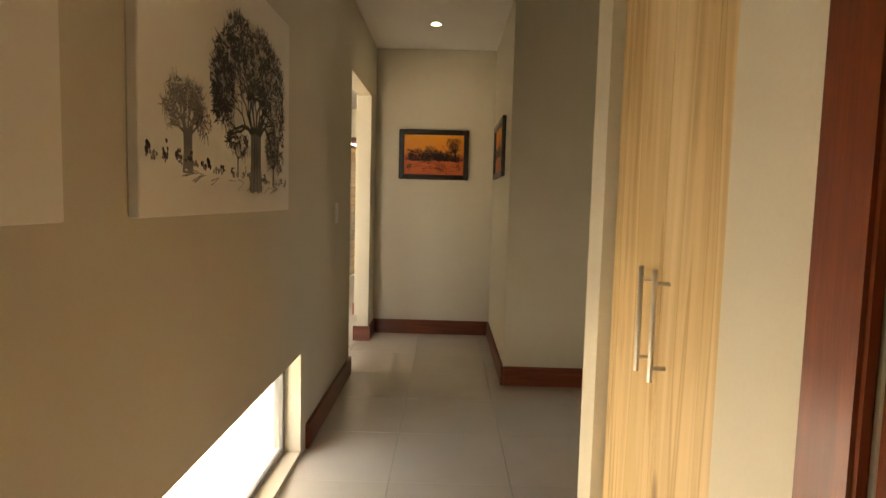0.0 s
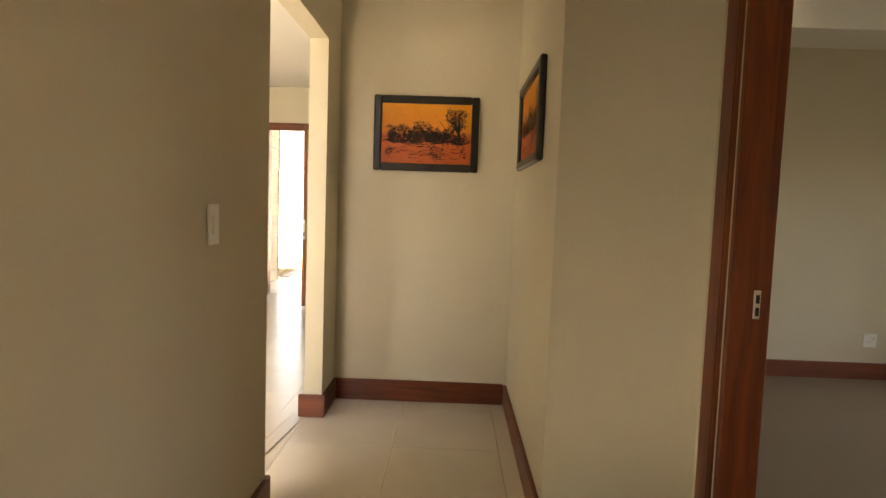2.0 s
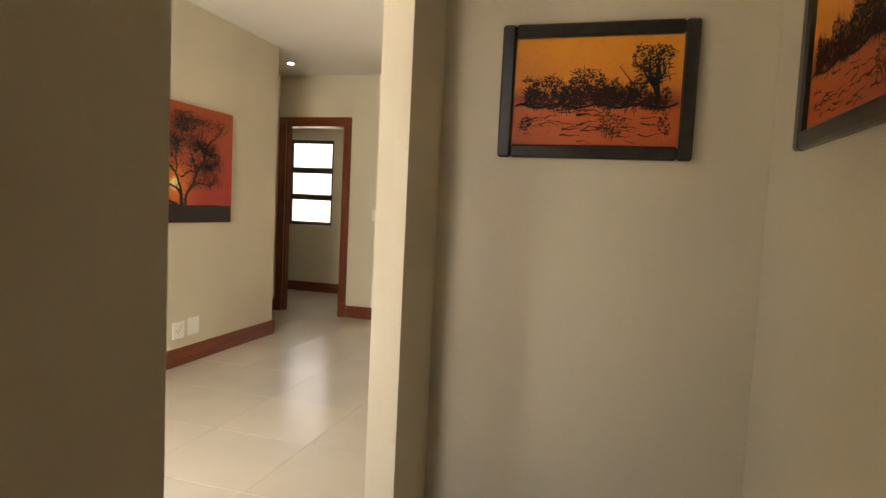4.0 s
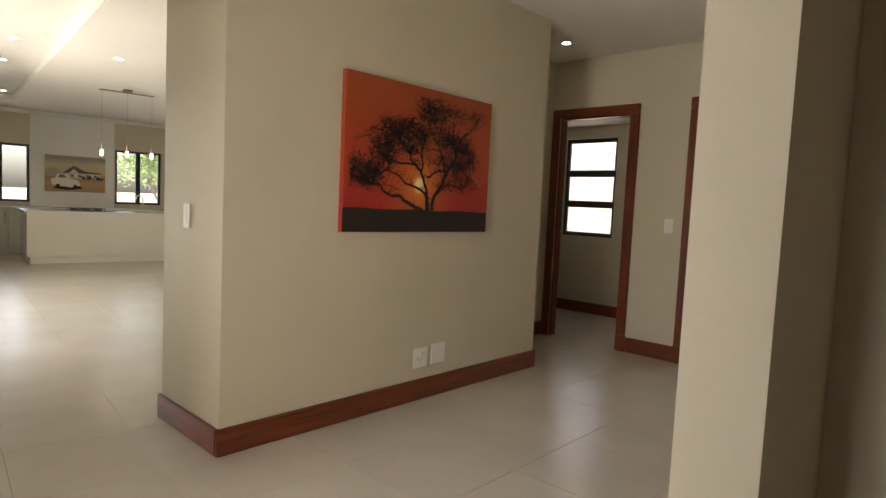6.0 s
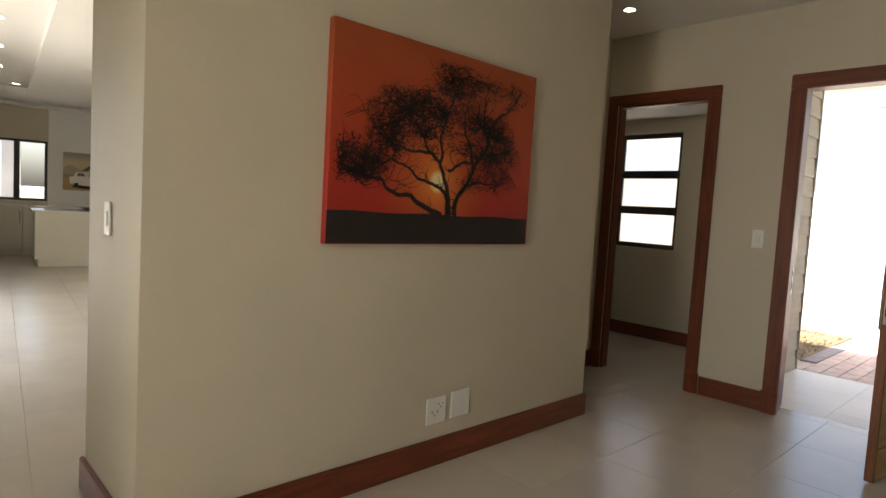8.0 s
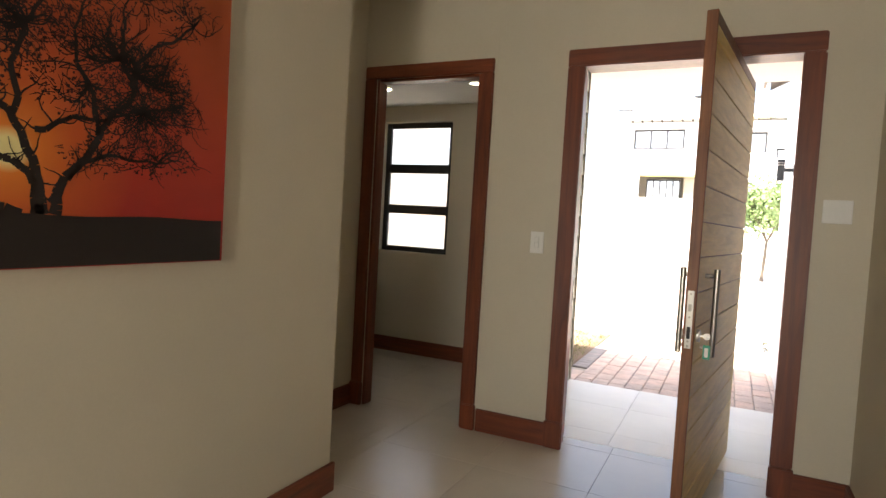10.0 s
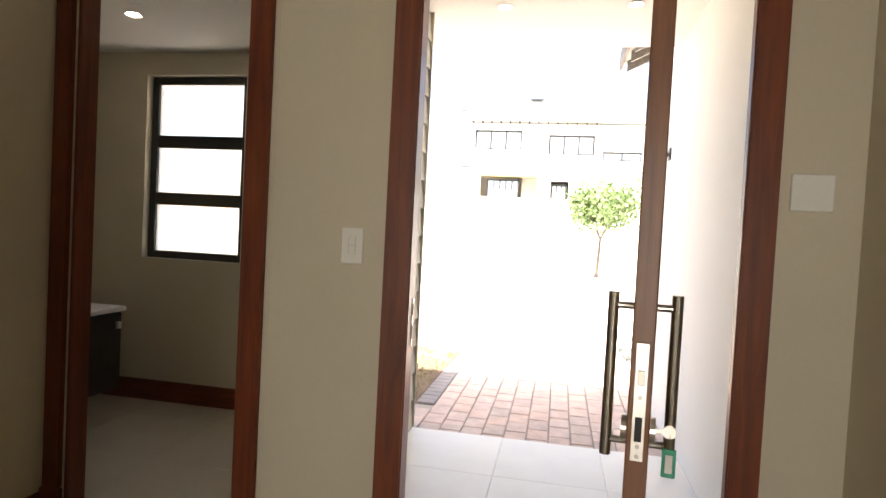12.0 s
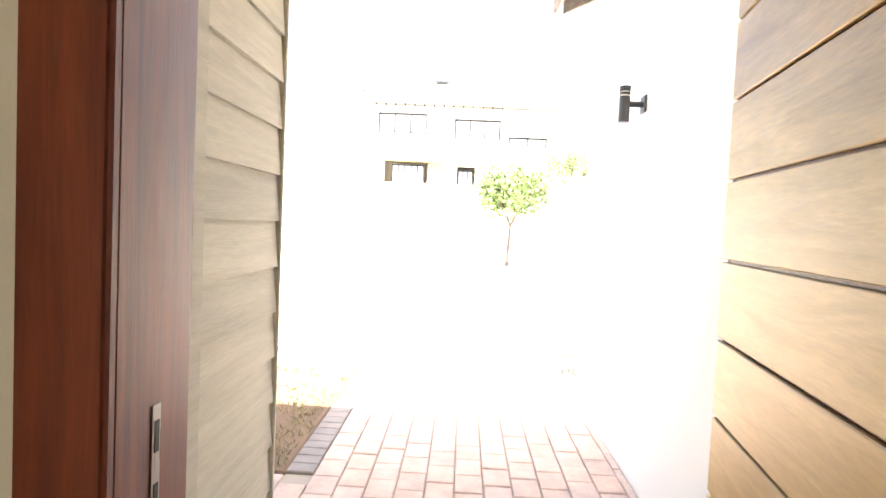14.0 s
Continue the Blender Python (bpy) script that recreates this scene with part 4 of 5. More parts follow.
# framed bushveld pictures
def framed(axis, pos, side, a0, a1, z0, z1, seed, label):
    c = ((a0 + a1) / 2, pos, z0) if axis == "y" else (pos, (a0 + a1) / 2, z0)
    t = thing("framed_picture", c, label, "picture", "framed bushveld pictures")
    fw, fd = 0.048, 0.032

    def put(n, p, q, lo, hi, d0, d1, m, bev=0.0):
        l, h = sorted((pos + side * d0, pos + side * d1))
        return part(n, B(p, q, l, h, lo, hi, bevel=bev) if axis == "y" else B(l, h, p, q, lo, hi, bevel=bev), m, t)

    put("frame_side", a0, a0 + fw, z0, z1, 0.001, fd, BLACKFRAME, 0.007)
    put("frame_side", a1 - fw, a1, z0, z1, 0.001, fd, BLACKFRAME, 0.007)
    put("frame_rail", a0 + fw, a1 - fw, z0, z0 + fw, 0.001, fd, BLACKFRAME, 0.007)
    put("frame_rail", a0 + fw, a1 - fw, z1 - fw, z1, 0.001, fd, BLACKFRAME, 0.007)
    put("print", a0 + fw, a1 - fw, z0 + fw, z1 - fw, 0.002, 0.012, BUSHVELD)
    W, Hh = a1 - a0 - 2 * fw, z1 - z0 - 2 * fw
    on = (lambda u, v, h: (a0 + fw + u, pos + side * (0.0122 + h), z0 + fw + v)) if axis == "y" else (lambda u, v, h: (pos + side * (0.0122 + h), a1 - fw - u, z0 + fw + v))
    r = random.Random(seed)
    bm, back = bmesh.new(), bmesh.new()
    ok = lambda u, v: 0.006 < u < W - 0.006 and 0.004 < v < Hh - 0.006
    for fu, fv, ru, rv, n in ((0.08, 0.50, 0.05, 0.050, 260), (0.22, 0.50, 0.06, 0.055, 300), (0.33, 0.45, 0.05, 0.035, 200), (0.45, 0.54, 0.075, 0.065, 440), (0.58, 0.49, 0.055, 0.045, 260),
                              (0.68, 0.46, 0.05, 0.035, 220), (0.76, 0.50, 0.035, 0.045, 180), (0.92, 0.43, 0.06, 0.035, 240)):
        clump2d(bm, r, fu * W, fv * Hh, ru, rv, n, on, 0.0004, ok, 0.95, seed, 0.15)
        clump2d(back, r, fu * W, (fv - 0.05) * Hh, ru * 1.3, rv * 0.7, n, on, 0.0002, ok, 1.2, seed + 2)
    for k in range(26):
        u = W * (k + 0.5) / 26
        bars2d(bm, [(max(0.008, u - 0.03), Hh * (0.36 + 0.02 * math.sin(k)), 0.0022), (min(W - 0.008, u + 0.02), Hh * (0.375 + 0.02 * math.sin(k + 1.3)), 0.0035)], on, 0.0006)
    tu = W * 0.86
    curve2d(bm, r, (tu, Hh * 0.38), (tu - 0.004, Hh * 0.75), 0.009, 0.005, on, 0.0006)
    for k in range(14):
        e = (tu + r.gauss(0, 0.05), Hh * r.uniform(0.62, 0.95))
        if ok(*e):
            curve2d(bm, r, (tu, Hh * r.uniform(0.5, 0.7)), e, 0.004, 0.001, on, 0.0007, 0.4)
    clump2d(bm, r, tu, Hh * 0.80, 0.085, 0.085, 620, on, 0.0008, ok, 0.95, seed + 5, 0.25)
    for k in range(46):
        u, v = r.uniform(0.02, W - 0.12), Hh * (0.03 + 0.31 * r.random() ** 0.7)
        l, rise = r.uniform(0.015, 0.085), r.gauss(0.0, 0.008)
        line = curve2d(bm, r, (u, v), (u + l, v + rise), r.uniform(0.0010, 0.0030), 0.0006, on, 0.0005, 0.12, 5)
        for p in line[1:5:2]:
            e = (p[0] + r.uniform(-0.012, 0.018), p[1] + r.uniform(-0.008, 0.008))
            if ok(*e):
                bars2d(bm, [(p[0], p[1], p[2]), (e[0], e[1], 0.0006)], on, 0.0005)
    for k in range(60):
        u, v = r.uniform(0.02, W - 0.03), Hh * r.uniform(0.03, 0.36)
        blob2d(bm, r, u, v, r.uniform(0.001, 0.004), r.uniform(0.0008, 0.002), on, 0.0005, 6)
    for u, v, s_ in ((W * 0.62, Hh * 0.20, 1.0), (W * 0.08, Hh * 0.20, 0.5), (W * 0.93, Hh * 0.20, 0.7)):
        clump2d(bm, r, u, v, 0.045 * s_, 0.05 * s_, int(200 * s_), on, 0.0006, ok, 0.8, seed + 9)
    part("painted_bush", bm, INK, t, "black painted bushes and shadows")
    part("painted_shade", back, MAROON, t, "maroon painted undergrowth")


framed("y", 5.77, -1, -0.25, 0.425, 1.528, 2.007, 2, "orange and black bushveld picture in a wide black frame")
framed("x", 0.672, -1, 4.56, 5.40, 1.528, 1.995, 6, "golden bushveld picture in a wide black frame on the nib wall")


# switches and sockets
def plate(name, axis, pos, side, a0, a1, z0, z1, label, category, rockers=1, holes=False, at=None, mat=PLASTIC):
    c = ((a0 + a1) / 2, pos, z0) if axis == "y" else (pos, (a0 + a1) / 2, z0)
    t = thing(name, c, label, category, category + "s", at=at)

    def put(n, p, q, lo, hi, d0, d1, m, bev=0.0, parent=t):
        l, h = sorted((pos + side * d0, pos + side * d1))
        return part(n, B(p, q, l, h, lo, hi, bevel=bev) if axis == "y" else B(l, h, p, q, lo, hi, bevel=bev), m, parent)

    put("cover", a0, a1, z0, z1, 0.0005, 0.009, mat, 0.003)
    w, h, m = a1 - a0, z1 - z0, (a0 + a1) / 2
    if rockers:
        step = h * 0.5 / rockers
        for i in range(rockers):
            put("rocker", m - w * 0.14, m + w * 0.14, z0 + h * 0.27 + i * step, z0 + h * 0.27 + (i + 0.9) * step, 0.009, 0.012, PLASTIC, 0.001)
            put("rocker_gap", m - w * 0.17, m + w * 0.17, z0 + h * 0.26 + i * step, z0 + h * 0.275 + (i + 0.9) * step, 0.009, 0.0095, PLASTIC_DIM)
    if holes:
        for p, q, s in ((0.28, 0.35, 0.05), (0.42, 0.22, 0.035), (0.56, 0.35, 0.05), (0.72, 0.5, 0.04), (0.6, 0.62, 0.035), (0.8, 0.62, 0.035)):
            put("pin_hole", a0 + w * (p - s / 2), a0 + w * (p + s / 2), z0 + h * (q + 0.08), z0 + h * (q + 0.15), 0.009, 0.0096, BLACK)
    return t


plate("light_switch", "x", -0.48, 1, 3.72, 3.80, 1.165, 1.295, "white plastic light switch on the passage wall", "light switch", 1)
plate("light_switch", "x", 1.265, -1, 2.935, 3.03, 1.165, 1.28, "white plastic light switch between the bedroom doors", "light switch", 2)
plate("light_switch", "y", 5.97, -1, -3.45, -3.375, 1.115, 1.245, "white plastic light switch on the thick hall wall", "light switch", 1)
plate("light_switch", "y", 9.84, -1, -2.479, -2.397, 1.143, 1.273, "white plastic light switch beside the front door", "light switch", 2)
plate("cover_plate", "y", 9.84, -1, -1.01, -0.886, 1.398, 1.513, "blank white square cover plate beside the front door", "cover plate", 0)
plate("wall_socket", "x", -3.02, 1, 7.29, 7.42, 0.215, 0.35, "white square wall socket low on the hall wall", "wall socket", 0, True)
plate("cover_plate", "x", -3.02, 1, 7.457, 7.59, 0.22, 0.36, "blank white square cover plate low on the hall wall", "cover plate", 0)
plate("wall_socket", "y", 6.75, -1, 3.68, 3.79, 0.27, 0.38, "white wall socket in the bedroom", "wall socket", 0, True)
plate("wall_socket", "x", -14.6, 1, 4.70, 4.82, 0.95, 1.05, "white wall socket over the kitchen worktop", "wall socket", 0, True, at=ASKEW)

# built-in cupboard
cb = thing("cupboard", (0.98, 1.27, 0), "tall built-in cupboard with two pale oak doors", "cupboard")
bm = bmesh.new()
box(bm, 0.738, 1.015, 0.908, 1.635, 0.0, 0.08)
box(bm, 0.738, 1.015, 0.908, 0.923, 0.081, 2.615)
box(bm, 0.738, 1.015, 1.620, 1.635, 0.081, 2.615)
part("carcass", bm, OAK, cb)
for y0, y1, hy in ((0.910, 1.2585, 1.213), (1.2615, 1.633, 1.302)):
    dr = part("door", B(0.713, 0.733, y0, y1, 0.085, 2.61, bevel=0.0015), OAK, cb)
    part("handle", rod(bmesh.new(), (0.681, hy, 0.953), (0.681, hy, 1.194), 0.006, n=14), STEEL, dr, "slim brushed steel bar handle")
    for z in (0.983, 1.164):
        part("handle_post", rod(bmesh.new(), (0.681, hy, z), (0.713, hy, z), 0.0045, n=10), STEEL, dr)

# -- cloakroom vanity --
v = thing("vanity_unit", (-4.6, 10.6, 0.25), "dark wall-hung vanity unit with a white basin top", "vanity unit")
part("body", B(-5.149, -4.34, 10.15, 10.99, 0.2, 0.68, bevel=0.003), DARKUNIT, v)
part("door", B(-4.339, -4.322, 10.16, 10.56, 0.21, 0.67, bevel=0.002), DARKUNIT, v)
dr = part("door", B(-4.339, -4.322, 10.57, 10.98, 0.21, 0.67, bevel=0.002), DARKUNIT, v)
part("handle", B(-4.3215, -4.30, 10.93, 10.96, 0.58, 0.62, bevel=0.003), STEEL, dr, "small steel handle")
part("basin_top", B(-5.149, -4.31, 10.13, 11.01, 0.681, 0.71, bevel=0.006, seg=2), PLASTIC, v, "white basin top")


# -- kitchen, in its askew frame --
def unit(name, x0, x1, y0, y1, z0, z1, front, doors, label, category="cabinet", handle_side=1, toe=True, handles=True):
    """A cabinet; front is '+x' or '+y', with doors side by side."""
    t = thing(name, ((x0 + x1) / 2, (y0 + y1) / 2, 0 if toe else z0), label, category, "kitchen cabinets", at=ASKEW)
    lo = z0 + 0.13 if toe else z0
    e = 0.019
    if front == "+x":
        part("body", B(x0, x1 - e - 0.002, y0, y1, lo, z1, bevel=0.002), CREAM, t)
        if toe:
            part("toe_kick", B(x0, x1 - 0.07, y0, y1, 0, lo - 0.001), CREAM, t)
        a0, a1 = y0, y1
    else:
        part("body", B(x0, x1, y0, y1 - e - 0.002, lo, z1, bevel=0.002), CREAM, t)
        if toe:
            part("toe_kick", B(x0 + 0.005, x1 - 0.05, y0, y1 - 0.07, 0, lo - 0.001), CREAM, t)
        a0, a1 = x0, x1
    w = (a1 - a0) / doors
    for i in range(doors):
        p, q = a0 + i * w + 0.002, a0 + (i + 1) * w - 0.002
        b = B(x1 - e, x1, p, q, lo + 0.002, z1 - 0.002, bevel=0.002) if front == "+x" else B(p, q, y1 - e, y1, lo + 0.002, z1 - 0.002, bevel=0.002)
        dr = part("door", b, CREAM, t)
        if handles:
            h = (q - 0.04 if (i + handle_side) % 2 else p + 0.04)
            zt = z1 - 0.06 if toe else z0 + 0.32
            g = (x1 + 0.025, h) if front == "+x" else (h, y1 + 0.025)
            part("handle", rod(bmesh.new(), (*g, zt - 0.22), (*g, zt), 0.008, n=10), DARKSTEEL, dr, "dark steel bar handle")
    return t


# far wall run
for y0, y1 in ((4.32, 4.89), (4.895, 5.29), (5.295, 5.69), (5.695, 6.29), (6.295, 6.89), (6.895, 7.49), (7.495, 8.09), (8.095, 8.69), (8.695, 9.28)):
    unit("base_cabinet", -14.595, -14.0, y0, y1, 0, 0.86, "+x", 1, "cream kitchen base cabinet under the window wall")
solo("worktop", B(-14.595, -13.97, 4.31, 9.29, 0.861, 0.90, bevel=0.004), COUNTER, "long pale stone kitchen worktop", "worktop", at=ASKEW)
unit("wall_cabinet", -14.595, -14.25, 4.45, 4.976, 1.28, 2.26, "+x", 1, "cream wall cabinet in the kitchen corner", toe=False)
unit("wall_cabinet", -14.595, -14.25, 8.72, 9.28, 1.32, 2.31, "+x", 1, "cream wall cabinet beside the kitchen window", toe=False)
# south run
for x0, x1 in ((-13.35, -12.72), (-12.12, -11.38)):
    unit("base_cabinet", x0, x1, 4.31, 4.94, 0, 0.86, "+y", 1, "cream kitchen base cabinet of the side run")
ov = thing("oven", (-12.42, 4.6, 0.13), "dark built-in oven with a steel handle", "oven", at=ASKEW)
part("housing", B(-12.715, -12.125, 4.31, 4.92, 0.0, 0.86), CREAM, ov)
dr = part("oven_door", B(-12.71, -12.13, 4.921, 4.945, 0.20, 0.84, bevel=0.004), BRONZE, ov, "black glass oven door")
part("handle", rod(bmesh.new(), (-12.68, 4.985, 0.70), (-12.16, 4.985, 0.70), 0.011), STEEL, dr)
solo("worktop", B(-13.96, -11.33, 4.31, 4.97, 0.861, 0.90, bevel=0.004), COUNTER, "pale stone worktop of the side run", "worktop", at=ASKEW)
unit("wall_cabinet", -12.6, -11.4, 4.31, 4.81, 1.305, 2.325, "+y", 2, "tall cream wall cabinet above the side run", toe=False)
# island
isl = thing("kitchen_island", (-12.6, 6.9, 0), "cream kitchen island with a plain panelled back", "kitchen island", at=ASKEW)
part("toe_kick", B(-13.05, -12.14, 5.85, 7.94, 0, 0.119), CREAM, isl)
part("back_panel", B(-12.12, -12.10, 5.80, 7.95, 0.12, 0.859, bevel=0.002), CREAM, isl)
part("carcass", B(-13.09, -12.121, 5.80, 7.95, 0.12, 0.859, bevel=0.002), CREAM, isl)
solo("worktop", B(-13.13, -12.07, 5.76, 8.05, 0.86, 0.895, bevel=0.004), COUNTER, "pale stone island worktop with overhanging edges", "worktop", at=ASKEW)
hob = thing("gas_hob", (-12.6, 6.72, 0.895), "black gas hob on the island worktop", "gas hob", at=ASKEW)
part("plate", B(-12.85, -12.3, 6.44, 7.02, 0.8955, 0.905, bevel=0.003), BRONZE, hob)
for x in (-12.7, -12.43):
    for y in (6.54, 6.73, 6.92):
        part("burner", rod(bmesh.new(), (x, y, 0.9052), (x, y, 0.925), 0.045, 0.035, 14), BLACK, hob)
        bm = bmesh.new()
        for k in range(4):
            a = k * math.pi / 2
            rod(bm, (x + 0.02 * math.cos(a), y + 0.02 * math.sin(a), 0.94), (x + 0.085 * math.cos(a), y + 0.085 * math.sin(a), 0.94), 0.006, n=6)
            rod(bm, (x + 0.085 * math.cos(a), y + 0.085 * math.sin(a), 0.906), (x + 0.085 * math.cos(a), y + 0.085 * math.sin(a), 0.94), 0.006, n=6)
        part("pan_support", bm, BLACK, hob)
tap = thing("kitchen_tap", (-12.35, 7.62, 0.895), "tall curved chrome kitchen tap", "tap", at=ASKEW)
bm = bmesh.new()
rod(bm, (-12.35, 7.62, 0.8955), (-12.35, 7.62, 1.15), 0.013)
prev = Vector((-12.35, 7.62, 1.15))
for k in range(1, 9):
    a = math.pi * k / 8
    nxt = Vector((-12.35, 7.62 - 0.06 + 0.06 * math.cos(a), 1.15 + 0.07 * math.sin(a)))
    rod(bm, prev, nxt, 0.011)
    prev = nxt
part("spout", bm, STEEL, tap)
part("lever", rod(bmesh.new(), (-12.35, 7.633, 0.95), (-12.35, 7.70, 0.99), 0.006), STEEL, tap)
# pendant rail
pr = thing("pendant_light", (-10.2, 6.87, 2.7), "slim steel ceiling rail with small glass pendants", "pendant light", at=ASKEW)
part("rail", rod(bmesh.new(), (-10.2, 6.50, 2.755), (-10.2, 7.24, 2.755), 0.009), DARKSTEEL, pr)
part("ceiling_rose", B(-10.25, -10.15, 6.81, 6.93, 2.765, 2.802, bevel=0.006), DARKSTEEL, pr)
for y in (6.53, 6.87, 7.21):
    cord = part("cord", rod(bmesh.new(), (-10.2, y, 1.96), (-10.2, y, 2.75), 0.0025, n=6), STEEL, pr)
    bm = bmesh.new()
    bmesh.ops.create_cone(bm, cap_ends=False, segments=20, radius1=0.042, radius2=0.042, depth=0.20, matrix=Matrix.Translation((-10.2, y, 1.80)))
    part("glass_shade", bm, GLASS, pr, "clear glass cylinder shade", smooth=True).visible_shadow = False
    part("lamp_holder", rod(bmesh.new(), (-10.2, y, 1.88), (-10.2, y, 1.97), 0.018), STEEL, pr)
    part("bulb", rod(bmesh.new(), (-10.2, y, 1.80), (-10.2, y, 1.88), 0.016), BULB_PENDANT, pr, "glowing bulb")

# vintage picture of a farmhouse and an old car
vp = thing("canvas_print", (-14.56, 6.87, 1.22), "sepia canvas of an old car before a farmhouse", "picture", at=ASKEW)
part("canvas", B(-14.5695, -14.54, 6.335, 7.41, 1.22, 1.95, bevel=0.003), VINTAGE, vp)
on_k = lambda u, y_, h: (-14.5395 + h, 6.335 + u, 1.22 + y_)
r = random.Random(4)


def poly2d(pts, h, place):
    b = bmesh.new()
    b.faces.new([b.verts.new(place(u, q, h)) for u, q in pts])
    return b


part("painted_hill", poly2d([(0.01, 0.30), (0.01, 0.42), (0.10, 0.49), (0.20, 0.46), (0.34, 0.36), (0.34, 0.30)], 0.0003, on_k), TAUPE, vp)
part("painted_house", poly2d([(0.36, 0.28), (0.36, 0.40), (0.98, 0.40), (0.98, 0.28)], 0.0006, on_k), CREAM, vp)
part("painted_roof", poly2d([(0.30, 0.38), (0.50, 0.54), (0.70, 0.43), (1.00, 0.41), (1.00, 0.38)], 0.0009, on_k), TIMBER, vp)
part("painted_gable", poly2d([(0.42, 0.385), (0.50, 0.47), (0.60, 0.385)], 0.0011, on_k), CREAM, vp)
for q in (0.44, 0.58, 0.72, 0.86):
    part("painted_window", poly2d([(q, 0.30), (q, 0.36), (q + 0.06, 0.36), (q + 0.06, 0.30)], 0.0011, on_k), PENCIL, vp)
part("painted_shadow", poly2d([(0.14, 0.06), (0.20, 0.12), (0.62, 0.12), (0.66, 0.07), (0.40, 0.03)], 0.0011, on_k), INK, vp)
part("painted_car", poly2d([(0.12, 0.13), (0.10, 0.25), (0.18, 0.28), (0.22, 0.36), (0.36, 0.36), (0.42, 0.27), (0.58, 0.24), (0.62, 0.13), (0.45, 0.09), (0.25, 0.11)], 0.0013, on_k), CANVAS, vp)
part("painted_cab", poly2d([(0.23, 0.28), (0.25, 0.345), (0.34, 0.345), (0.38, 0.28)], 0.0015, on_k), PENCIL, vp)
for q in (0.22, 0.53):
    b_ = bmesh.new()
    blob2d(b_, r, q, 0.11, 0.045, 0.055, on_k, 0.0016, 12)
    part("painted_wheel", b_, INK, vp)
bm = bmesh.new()
for k in range(70):
    blob2d(bm, r, r.uniform(0.62, 1.03), 0.27 + abs(r.gauss(0, 0.03)), 0.018, 0.016, on_k, 0.0010, 7)
part("painted_bushes", bm, INK, vp)


# -- outside the front door --
sd = thing("siding_wall", (-2.6, 10.8, 0), "beige horizontal shiplap boards cladding the porch wall", "cladding", kind="structure")
for i in range(15):
    z0 = i * 0.1755 + (0.02 if i else 0.0)
    bm = bmesh.new()
    pts = [(-2.609, z0 - 0.012), (-2.572, z0 - 0.012), (-2.588, z0 + 0.172), (-2.609, z0 + 0.172)]
    if i == 0:
        pts[0], pts[1] = (-2.609, 0.0), (-2.573, 0.0)
    ends = [[bm.verts.new((x, y, z)) for x, z in pts] for y in (10.0615, 11.49)]
    for k in range(4):
        bm.faces.new([ends[0][k], ends[0][(k + 1) % 4], ends[1][(k + 1) % 4], ends[1][k]])
    bm.faces.new(ends[0][::-1])
    bm.faces.new(ends[1])
    part("board", bm, SIDING, sd)
part("edge_trim", B(-2.5715, -2.556, 10.70, 10.80, 0, 2.655, bevel=0.003), SIDING, sd)
part("corner_trim", B(-2.62, -2.565, 11.4905, 11.51, 0, 2.655, bevel=0.003), SIDING, sd)

wl = thing("wall_lamp", (-0.95, 12.38, 1.85), "dark grey cylindrical outdoor wall lamp", "wall lamp")
part("back_plate", B(-0.962, -0.9505, 12.34, 12.42, 1.875, 1.965, bevel=0.003), LAMPBLACK, wl)
part("arm", rod(bmesh.new(), (-1.04, 12.38, 1.92), (-0.962, 12.38, 1.92), 0.016), LAMPBLACK, wl)
part("body", rod(bmesh.new(), (-1.055, 12.38, 1.825), (-1.055, 12.38, 1.958), 0.029, n=24), LAMPBLACK, wl, smooth=False)
for z in (1.967, 1.986):
    part("louvre", rod(bmesh.new(), (-1.055, 12.38, z), (-1.055, 12.38, z + 0.011), 0.029, n=24), LAMPBLACK, wl)
part("diffuser", rod(bmesh.new(), (-1.055, 12.38, 1.958), (-1.055, 12.38, 1.999), 0.022, n=20), PLASTIC, wl, "white diffuser between the louvres")
part("cap", rod(bmesh.new(), (-1.055, 12.38, 1.999), (-1.055, 12.38, 2.011), 0.030, n=24), LAMPBLACK, wl)

# eave over the white wall's end
ev = thing("roof_eave", (-0.9, 13.3, 2.9), "grey projecting roof eave with exposed timber rafters", "roof")
bm = bmesh.new()
ends = [[bm.verts.new((x, y, z)) for x, z in ((-1.16, 3.12), (0.6, 3.95), (0.6, 4.08), (-1.16, 3.23))] for y in (13.5, 14.35)]
for k in range(4):
    bm.faces.new([ends[0][k], ends[0][(k + 1) % 4], ends[1][(k + 1) % 4], ends[1][k]])
bm.faces.new(ends[0][::-1])
bm.faces.new(ends[1])
part("roof_sheet", bm, ROOF, ev)
for y in (13.58, 13.9, 14.25):
    bm = bmesh.new()
    ends = [[bm.verts.new((x, yy, z)) for x, z in ((-1.12, 3.03), (0.5, 3.80), (0.5, 3.90), (-1.12, 3.135))] for yy in (y - 0.025, y + 0.025)]
    for k in range(4):
        bm.faces.new([ends[0][k], ends[0][(k + 1) % 4], ends[1][(k + 1) % 4], ends[1][k]])
    bm.faces.new(ends[0][::-1])
    bm.faces.new(ends[1])
    part("rafter", bm, TIMBER, ev)
part("fascia", B(-1.19, -1.16, 13.48, 14.37, 3.08, 3.25, bevel=0.003), TIMBER, ev)


